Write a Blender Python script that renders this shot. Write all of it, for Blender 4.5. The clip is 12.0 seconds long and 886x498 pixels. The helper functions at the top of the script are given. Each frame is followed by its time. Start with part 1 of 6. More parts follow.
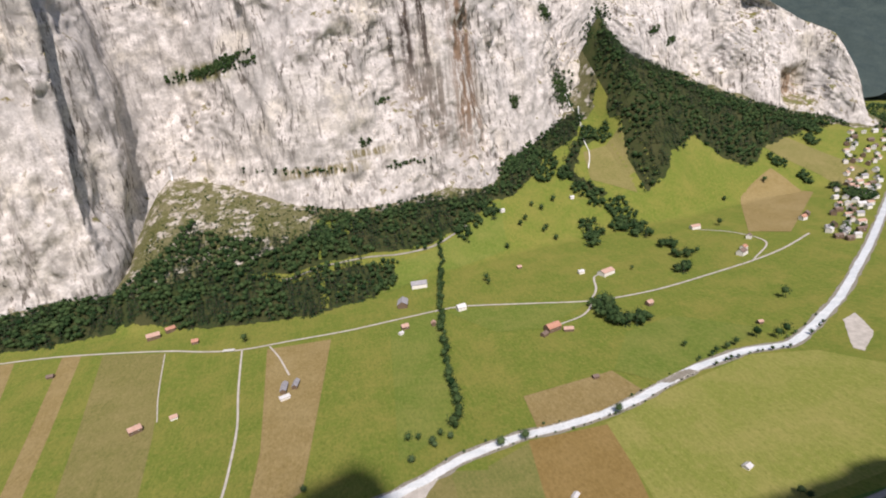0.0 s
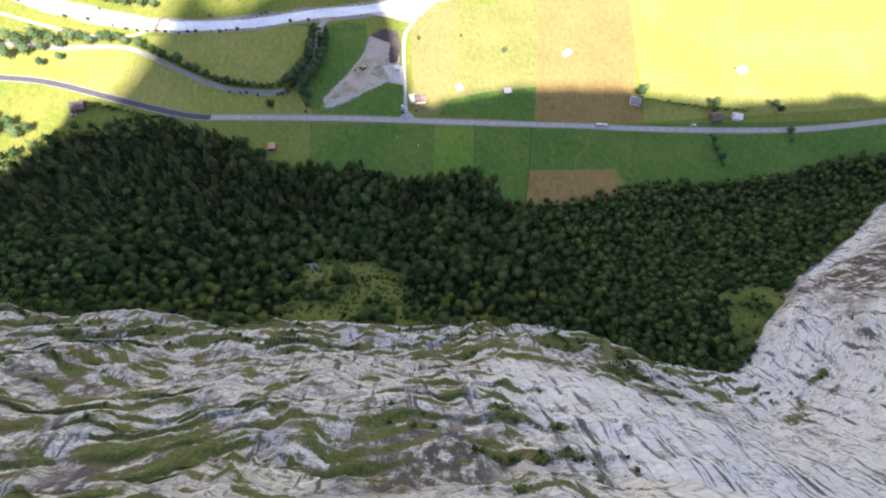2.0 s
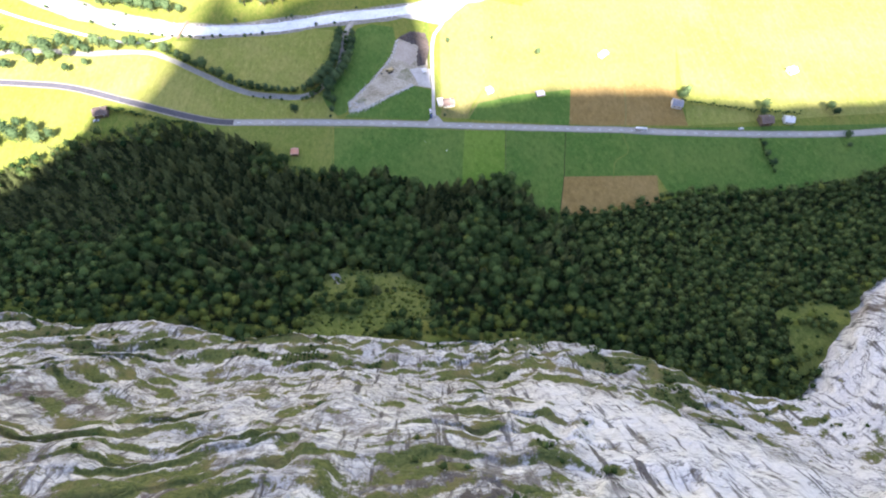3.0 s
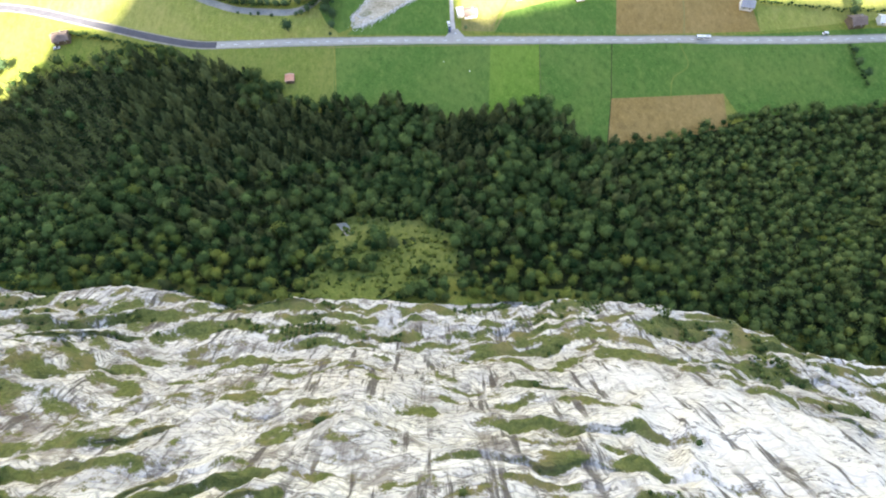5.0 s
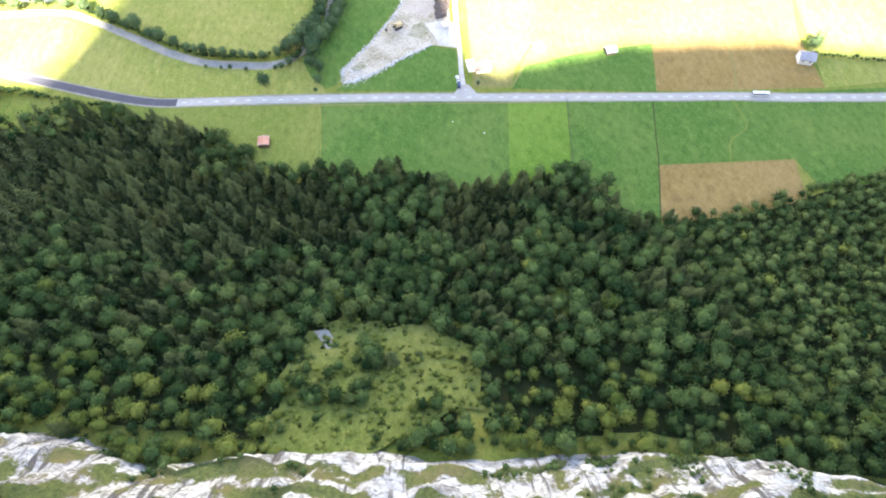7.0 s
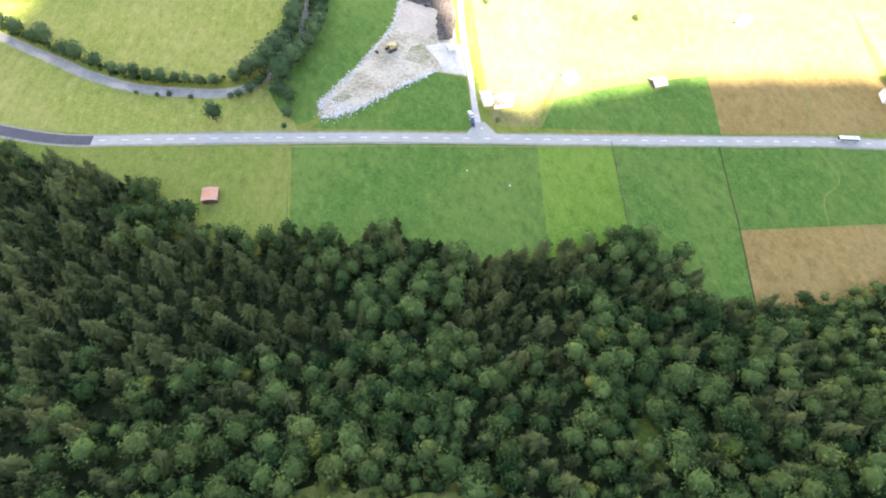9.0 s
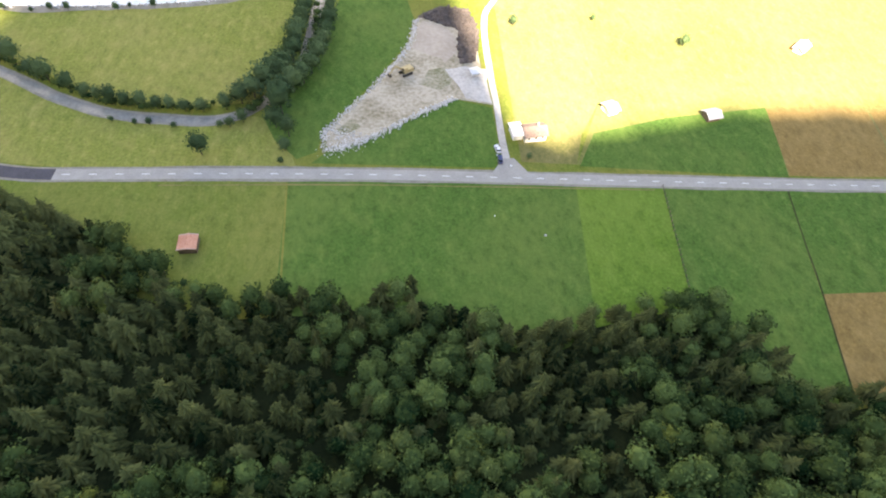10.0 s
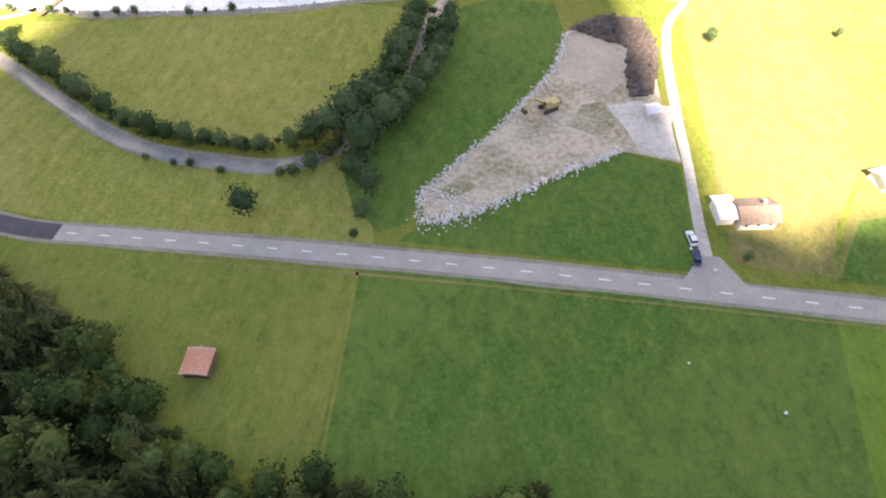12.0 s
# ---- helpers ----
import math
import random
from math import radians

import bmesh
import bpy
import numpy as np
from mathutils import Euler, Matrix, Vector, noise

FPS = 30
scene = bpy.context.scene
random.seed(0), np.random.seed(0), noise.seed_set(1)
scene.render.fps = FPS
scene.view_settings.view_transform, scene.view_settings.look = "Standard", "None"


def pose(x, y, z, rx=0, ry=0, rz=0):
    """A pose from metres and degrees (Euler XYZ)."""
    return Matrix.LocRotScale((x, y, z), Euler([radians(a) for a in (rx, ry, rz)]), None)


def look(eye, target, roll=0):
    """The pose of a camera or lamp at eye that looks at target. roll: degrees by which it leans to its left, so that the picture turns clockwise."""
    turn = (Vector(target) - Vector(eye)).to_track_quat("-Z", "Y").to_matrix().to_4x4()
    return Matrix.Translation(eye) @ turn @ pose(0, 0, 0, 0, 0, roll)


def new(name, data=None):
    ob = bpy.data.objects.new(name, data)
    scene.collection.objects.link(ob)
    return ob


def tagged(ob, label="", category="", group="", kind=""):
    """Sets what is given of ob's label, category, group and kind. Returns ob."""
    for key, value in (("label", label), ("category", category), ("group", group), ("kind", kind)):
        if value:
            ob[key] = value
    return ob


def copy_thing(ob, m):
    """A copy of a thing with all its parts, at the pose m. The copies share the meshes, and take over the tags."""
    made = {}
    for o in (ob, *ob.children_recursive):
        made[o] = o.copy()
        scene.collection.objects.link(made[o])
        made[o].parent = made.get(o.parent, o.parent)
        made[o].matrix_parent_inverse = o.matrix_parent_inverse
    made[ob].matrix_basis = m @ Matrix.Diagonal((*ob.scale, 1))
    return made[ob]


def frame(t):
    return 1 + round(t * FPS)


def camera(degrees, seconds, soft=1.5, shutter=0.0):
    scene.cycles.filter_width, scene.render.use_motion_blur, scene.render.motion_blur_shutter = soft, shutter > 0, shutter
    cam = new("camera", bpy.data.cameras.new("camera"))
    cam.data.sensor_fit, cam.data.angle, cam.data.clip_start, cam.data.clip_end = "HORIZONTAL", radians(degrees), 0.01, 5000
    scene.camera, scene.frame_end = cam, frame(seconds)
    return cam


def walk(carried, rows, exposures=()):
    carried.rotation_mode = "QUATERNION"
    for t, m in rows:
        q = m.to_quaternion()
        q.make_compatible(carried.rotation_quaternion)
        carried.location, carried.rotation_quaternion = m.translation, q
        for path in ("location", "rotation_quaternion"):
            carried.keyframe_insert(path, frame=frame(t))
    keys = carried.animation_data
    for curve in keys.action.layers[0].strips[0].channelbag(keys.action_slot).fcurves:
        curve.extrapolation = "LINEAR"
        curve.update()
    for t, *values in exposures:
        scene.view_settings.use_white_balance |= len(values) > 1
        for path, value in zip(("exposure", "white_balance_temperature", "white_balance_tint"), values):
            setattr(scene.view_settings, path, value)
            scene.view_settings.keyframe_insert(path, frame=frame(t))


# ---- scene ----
cam = camera(78.5, 12.0, soft=2.0)
PATH = [
    (0.0, pose(133.16, -309.64, 353.07, 74.66, 6.72, -12.79)),
    (0.5, pose(133.20, -308.51, 352.04, 63.84, 4.64, -11.46)),
    (1.0, pose(133.26, -306.86, 350.08, 47.09, 0.11, -9.57)),
    (1.5, pose(133.31, -304.06, 345.68, 31.78, -3.57, -7.01)),
    (2.0, pose(133.38, -300.17, 338.83, 27.95, -4.43, -4.33)),
    (2.5, pose(133.46, -295.54, 329.93, 29.42, -3.41, -2.87)),
    (4.5, pose(130.55, -269.15, 285.38, 23.85, -0.83, -3.36)),
    (5.0, pose(129.79, -261.16, 272.99, 22.31, -0.19, -3.28)),
    (5.5, pose(128.90, -252.16, 259.59, 23.17, -0.15, -3.17)),
    (6.0, pose(127.34, -241.25, 245.19, 25.31, -0.33, -3.34)),
    (6.5, pose(125.34, -228.93, 230.31, 27.42, -0.58, -3.50)),
    (7.0, pose(123.56, -216.07, 215.49, 29.06, -0.82, -3.88)),
    (9.0, pose(112.11, -160.47, 163.00, 32.62, -3.52, -5.40)),
    (9.5, pose(110.76, -145.88, 152.07, 34.04, -3.76, -5.18)),
    (10.0, pose(109.74, -131.01, 141.38, 34.69, -3.75, -4.45)),
    (10.5, pose(108.46, -116.11, 131.31, 35.05, -3.39, -3.10)),
    (11.0, pose(107.12, -100.94, 121.01, 35.80, -2.25, -0.95)),
    (11.5, pose(106.27, -85.70, 110.81, 37.08, -0.36, 2.20)),
    (12.0, pose(105.86, -70.19, 100.40, 36.18, 2.22, 6.18)),
]
walk(cam, PATH, exposures=[(0.0, 0.56, 6600, 20), (0.5, 0.66, 6600, 20), (1.0, 1.15, 6700, 22), (1.5, 1.95, 6500, 21), (2.0, 2.55, 6450, 23), (2.5, 2.84, 6350, 23), (4.5, 3.48, 6850, 14), (5.5, 3.66, 7000, 12), (7.0, 4.02, 6900, 16), (9.0, 3.94, 7150, 15), (9.5, 3.68, 7500, 13), (10.0, 3.36, 7800, 16), (10.5, 3.24, 7900, 17), (11.0, 3.10, 7900, 18), (12.0, 3.03, 7900, 21)])

# ---- sky and sun ----
SUN_HEIGHT = 48.0
world = bpy.data.worlds.new("alpine_sky")
scene.world = world
world.use_nodes = True
wn = world.node_tree
sky = wn.nodes.new("ShaderNodeTexSky")
sky.sky_type, sky.sun_disc = "NISHITA", False
sky.sun_elevation, sky.sun_rotation = radians(SUN_HEIGHT), radians(180)
sky.altitude = 800
background = wn.nodes["Background"]
wn.links.new(sky.outputs[0], background.inputs[0])
background.inputs[1].default_value = 0.068
sun_data = bpy.data.lights.new("sun", "SUN")
sun_data.energy, sun_data.angle, sun_data.color = 3.4, radians(0.9), (1.0, 0.95, 0.86)
sun = new("sun", sun_data)
sun.matrix_world = look((0, -math.cos(radians(SUN_HEIGHT)) * 900, math.sin(radians(SUN_HEIGHT)) * 900), (0, 0, 0))

# ---- noise, heights and small tools ----
SIZE = 0.85  # metres to one unit of the plan
rng = np.random.default_rng(7)


def hash_grid(i, j, k, seed):
    h = (i.astype(np.int64) * 374761393 + j.astype(np.int64) * 668265263 + k.astype(np.int64) * 1442695041 + seed * 974634777) & 0xFFFFFFFF
    h = ((h ^ (h >> 13)) * 1274126177) & 0xFFFFFFFF
    h = ((h ^ (h >> 16)) * 1597334677) & 0xFFFFFFFF
    return ((h ^ (h >> 15)) & 0xFFFFFF) / 0xFFFFFF


def value_noise(x, y, z, seed=0):
    """Smooth noise from -1 to 1 on arrays."""
    x, y, z = np.broadcast_arrays(np.asarray(x, float), np.asarray(y, float), np.asarray(z, float))
    i, j, k = np.floor(x), np.floor(y), np.floor(z)
    u, v, w = x - i, y - j, z - k
    u, v, w = (a * a * (3 - 2 * a) for a in (u, v, w))
    total = 0
    for a in (0, 1):
        for b in (0, 1):
            for c in (0, 1):
                weight = (u if a else 1 - u) * (v if b else 1 - v) * (w if c else 1 - w)
                total = total + weight * hash_grid(i + a, j + b, k + c, seed)
    return total * 2 - 1


def fbm(x, y, z, octaves=4, seed=0):
    total, size = 0, 1.0
    for n in range(octaves):
        f = 2.03 ** n
        total = total + size * value_noise(x * f + 17.3 * n, y * f - 9.1 * n, z * f + 3.7 * n, seed + n)
        size *= 0.5
    return total / (2 - 2.0 ** (1 - octaves))


FAR_X = [-2600, -748, -476, -339, -280, -55, 108, 274, 411, 597, 727, 1000, 1100, 1200, 1535, 1950, 2088, 2200, 3600]
FAR_START = [900, 862, 790, 800, 775, 735, 716, 792, 835, 868, 882, 905, 905, 930, 950, 930, 930, 1000, 1300]
FAR_SLOPE = [0.38, 0.38, 0.40, 0.42, 0.51, 0.46, 0.44, 0.50, 0.53, 0.60, 0.56, 0.72, 1.20, 1.02, 0.66, 0.43, 0.45, 0.3, 0.2]


def ground_height(x, y):
    """The height of the valley's ground, meadows and scree slopes."""
    x, y = np.asarray(x, float), np.asarray(y, float)
    z = np.interp(y, [-330, -225, -215, -170, -110, -70, 250, 450, 700, 1000], [60, 48, 42, 22, 2, 0, 0, 8, 22, 40])
    rise = np.clip(y - np.interp(x, FAR_X, FAR_START), 0, None)
    return z + rise * np.interp(x, FAR_X, FAR_SLOPE) * np.clip(rise / 60 + 0.35, 0.35, 1)


def on_ground(x, y, up=0.0):
    return Vector((x, y, float(ground_height(x, y)) + up))


def mesh_object(name, verts, faces, materials, smooth=False, index=None, parent=None):
    data = bpy.data.meshes.new(name)
    data.from_pydata([tuple(v) for v in verts], [], [tuple(f) for f in faces])
    for m in materials:
        data.materials.append(m)
    if index is not None:
        data.polygons.foreach_set("material_index", np.asarray(index, np.int32))
    if smooth:
        data.polygons.foreach_set("use_smooth", np.ones(len(data.polygons), bool))
    data.update()
    ob = new(name, data)
    ob.parent = parent
    return ob


def triangle_object(name, verts, tris, materials, index=None, tint=None, smooth=False):
    """One mesh from big arrays of corners and triangles."""
    data = bpy.data.meshes.new(name)
    verts, tris = np.asarray(verts, np.float32), np.asarray(tris, np.int32)
    data.vertices.add(len(verts))
    data.vertices.foreach_set("co", verts.ravel())
    data.loops.add(tris.size)
    data.loops.foreach_set("vertex_index", tris.ravel())
    data.polygons.add(len(tris))
    data.polygons.foreach_set("loop_start", np.arange(0, tris.size, 3, dtype=np.int32))
    data.polygons.foreach_set("loop_total", np.full(len(tris), 3, np.int32))
    for m in materials:
        data.materials.append(m)
    if index is not None:
        data.polygons.foreach_set("material_index", np.asarray(index, np.int32))
    if smooth:
        data.polygons.foreach_set("use_smooth", np.ones(len(tris), bool))
    if tint is not None:
        data.attributes.new("tint", "FLOAT", "POINT").data.foreach_set("value", np.asarray(tint, np.float32))
        data.attributes.new("joined", "FLOAT", "POINT").data.foreach_set("value", np.ones(len(verts), np.float32))
    data.update(calc_edges=True)
    data.validate()
    return new(name, data)


def grid_faces(rows, columns):
    a = (np.arange(rows - 1)[:, None] * columns + np.arange(columns - 1)[None, :]).ravel()
    return np.concatenate([np.stack([a, a + 1, a + columns + 1], 1), np.stack([a, a + columns + 1, a + columns], 1)])


def part(name, bm, material, parent, label=""):
    """Links a bmesh as one mesh under a thing or a part."""
    data = bpy.data.meshes.new(name)
    bm.to_mesh(data)
    bm.free()
    data.materials.append(material)
    ob = new(name, data)
    ob.parent = parent
    return tagged(ob, label)


def box(bm, x, y, z, sx, sy, sz, turn=0.0, bevel=0.0):
    """A box by its centre and its sizes, added to bm."""
    made = bmesh.ops.create_cube(bm, size=1.0, matrix=Matrix.Translation((x, y, z)) @ Matrix.Rotation(radians(turn), 4, "Z") @ Matrix.Diagonal((sx, sy, sz, 1)))
    if bevel:
        edges = list({e for v in made["verts"] for e in v.link_edges})
        bmesh.ops.bevel(bm, geom=edges, offset=bevel, segments=1, affect="EDGES")
    return bm


def smooth_line(points, step=6.0):
    """Points along a soft curve through the given ones."""
    p = np.array(points, float)
    p = np.vstack([2 * p[0] - p[1], p, 2 * p[-1] - p[-2]])
    out = []
    for i in range(1, len(p) - 2):
        n = max(1, int(np.linalg.norm(p[i + 1] - p[i]) / step))
        for s in np.arange(n) / n:
            a, b, c, d = p[i - 1:i + 3]
            out.append(0.5 * (2 * b + (c - a) * s + (2 * a - 5 * b + 4 * c - d) * s ** 2 + (3 * b - a - 3 * c + d) * s ** 3))
    out.append(p[-2])
    return np.array(out)


def ribbon(name, points, width, up, material, step=6.0, rough=0.0, seed=0, parent=None, label="", category="", kind="structure"):
    """A strip of even or ragged width that lies on the ground along a line."""
    line = smooth_line(points, step)
    way = np.gradient(line, axis=0)
    way /= np.linalg.norm(way, axis=1)[:, None]
    side = np.stack([-way[:, 1], way[:, 0]], 1)
    run = np.arange(len(line)) * step
    verts = []
    for k, s in enumerate((-0.5, 0.5)):
        w = width * (s + np.sign(s) * rough * fbm(run / 17.0, k * 5.0 + 0 * run, 0 * run, 3, seed + k))
        edge = line + side * w[:, None]
        verts.append(np.column_stack([edge, ground_height(edge[:, 0], edge[:, 1]) + up]))
    verts = np.concatenate(verts)
    n = len(line)
    faces = [(i, i + 1, n + i + 1, n + i) for i in range(n - 1)]
    ob = mesh_object(name, verts, faces, [material], parent=parent)
    for poly in ob.data.polygons:
        if poly.normal.z < 0:
            poly.flip()
    return tagged(ob, label, category, kind=kind)


def patch(name, corners, up, material, label="", category="field", ragged=0.0):
    """A piece of land that lies on the ground within the given corners."""
    pts = []
    for (ax, ay), (bx, by) in zip(corners, corners[1:] + corners[:1]):
        n = max(1, int(math.hypot(bx - ax, by - ay) / 5.0)) if ragged else 1
        for s in np.arange(n) / n:
            x, y = ax + (bx - ax) * s, ay + (by - ay) * s
            pts.append((x + ragged * float(fbm(x / 9, y / 9, 0.0, 3, 3)), y + ragged * float(fbm(x / 9, y / 9, 5.0, 3, 4))))
    bm = bmesh.new()
    bm.faces.new([bm.verts.new((x, y, 0)) for x, y in pts])
    ys, xs = [p[1] for p in pts], [p[0] for p in pts]
    if max(ys) > 250 or min(ys) < -70:
        cuts = [((0, y, 0), (0, 1, 0)) for y in np.arange(-330, 1500, 15.0) if min(ys) < y < max(ys)]
        if max(ys) > 700:
            cuts += [((x, 0, 0), (1, 0, 0)) for x in np.arange(-990, 2400, 30.0) if min(xs) < x < max(xs)]
        for place, normal in cuts:
            bmesh.ops.bisect_plane(bm, geom=bm.verts[:] + bm.edges[:] + bm.faces[:], plane_co=place, plane_no=normal)
    bmesh.ops.triangulate(bm, faces=bm.faces[:])
    for v in bm.verts:
        v.co.z = float(ground_height(v.co.x, v.co.y)) + up
    for f in bm.faces:
        if f.normal.z < 0:
            f.normal_flip()
    bm.normal_update()
    data = bpy.data.meshes.new(name)
    bm.to_mesh(data)
    bm.free()
    data.materials.append(material)
    return tagged(new(name, data), label, category, kind="structure")

# ---- materials ----
def node(tree, kind, inputs=(), operation="", data_type="", blend_type="", feature="", attribute_name=""):
    n = tree.nodes.new("ShaderNode" + kind)
    if operation:
        n.operation = operation
    if data_type:
        n.data_type = data_type
    if blend_type:
        n.blend_type = blend_type
    if feature:
        n.feature = feature
    if attribute_name:
        n.attribute_name = attribute_name
    for key, value in dict(inputs).items():
        socket = n.inputs[key]
        if isinstance(value, bpy.types.NodeSocket):
            tree.links.new(value, socket)
        else:
            socket.default_value = value
    return n


def blank(name, roughness=0.9, metallic=0.0, specular=0.3):
    m = bpy.data.materials.new(name)
    m.use_nodes = True
    shader = m.node_tree.nodes["Principled BSDF"]
    shader.inputs["Roughness"].default_value = roughness
    shader.inputs["Metallic"].default_value = metallic
    shader.inputs["Specular IOR Level"].default_value = specular
    return m, m.node_tree, shader


def colour(c):
    return (*c, 1.0)


def mixed(tree, factor, a, b, mode="MIX"):
    n = node(tree, "Mix", {0: factor, 6: colour(a) if isinstance(a, tuple) else a, 7: colour(b) if isinstance(b, tuple) else b}, data_type="RGBA", blend_type=mode)
    return n.outputs[2]


def ramp(tree, value, low, high, a=0.0, b=1.0):
    return node(tree, "MapRange", {"Value": value, "From Min": low, "From Max": high, "To Min": a, "To Max": b}).outputs[0]


def noise_at(tree, scale, stretch=(1, 1, 1), detail=4.0, turn=(0, 0, 0), roughness=0.55):
    place = node(tree, "TexCoord").outputs["Object"]
    mapped = node(tree, "Mapping", {"Vector": place, "Scale": stretch, "Rotation": turn}).outputs[0]
    return node(tree, "TexNoise", {"Vector": mapped, "Scale": scale, "Detail": detail, "Roughness": roughness}).outputs[0]


def bump(tree, shader, height, strength, distance):
    n = node(tree, "Bump", {"Height": height, "Strength": strength, "Distance": distance})
    tree.links.new(n.outputs[0], shader.inputs["Normal"])


def plain(name, a, b, scale=1.0, roughness=0.85, metallic=0.0, stretch=(1, 1, 1), relief=0.0, low=0.35, high=0.65, specular=0.3):
    """Two colours mixed by noise at two sizes."""
    m, t, s = blank(name, roughness, metallic, specular)
    big, small = noise_at(t, scale * 0.13, stretch), noise_at(t, scale, stretch, 6.0)
    mix = node(t, "Math", {0: big, 1: small}, operation="ADD").outputs[0]
    t.links.new(mixed(t, ramp(t, mix, low * 2, high * 2), a, b), s.inputs["Base Color"])
    if relief:
        bump(t, s, small, 0.6, relief)
    return m


def grass(name, a, b, dry, mown=0.0, turn=0.0, stones=0.0):
    """Meadow: two greens, dry patches and, where it was mown, faint stripes."""
    m, t, s = blank(name, 0.95, 0.0, 0.1)
    tufts, spots = noise_at(t, 0.9, detail=7.0, roughness=0.7), noise_at(t, 0.11, detail=5.0)
    wide = noise_at(t, 0.018, detail=4.0)
    base = mixed(t, ramp(t, tufts, 0.32, 0.68), tuple(c * 0.78 for c in a), tuple(c * 1.12 for c in b))
    base = mixed(t, ramp(t, spots, 0.5, 0.75, 0.0, 0.6), base, dry)
    base = mixed(t, ramp(t, wide, 0.42, 0.66, 0.0, 0.6), base, dry)
    tussocks = noise_at(t, 0.32, (1.0, 0.6, 1.0), 7.0, (0, 0, radians(turn + 35)), 0.78)
    base = mixed(t, ramp(t, tussocks, 0.53, 0.66, 0.0, 0.65), base, tuple(c * 1.2 for c in dry))
    base = mixed(t, ramp(t, tussocks, 0.48, 0.36, 0.0, 0.55), base, tuple(c * 0.62 for c in a))
    if mown:
        stripes = noise_at(t, 0.22, (1.0, 0.10, 1.0), 5.0, (0, 0, radians(turn)), 0.7)
        base = mixed(t, ramp(t, stripes, 0.45, 0.75, 0.0, mown), base, tuple(c * 1.25 for c in dry))
    if stones:
        rocks = ramp(t, noise_at(t, 0.035, detail=7.0, roughness=0.7), 0.52, 0.58, 0.0, stones)
        base = mixed(t, rocks, base, mixed(t, ramp(t, spots, 0.4, 0.6), (0.26, 0.235, 0.20), (0.50, 0.47, 0.42)))
    speckle = noise_at(t, 3.2, detail=3.0)
    base = mixed(t, ramp(t, speckle, 0.55, 0.75, 0.0, 0.28), base, tuple(c * 0.55 for c in a))
    t.links.new(base, s.inputs["Base Color"])
    bump(t, s, tufts, 0.8, 0.25)
    return m


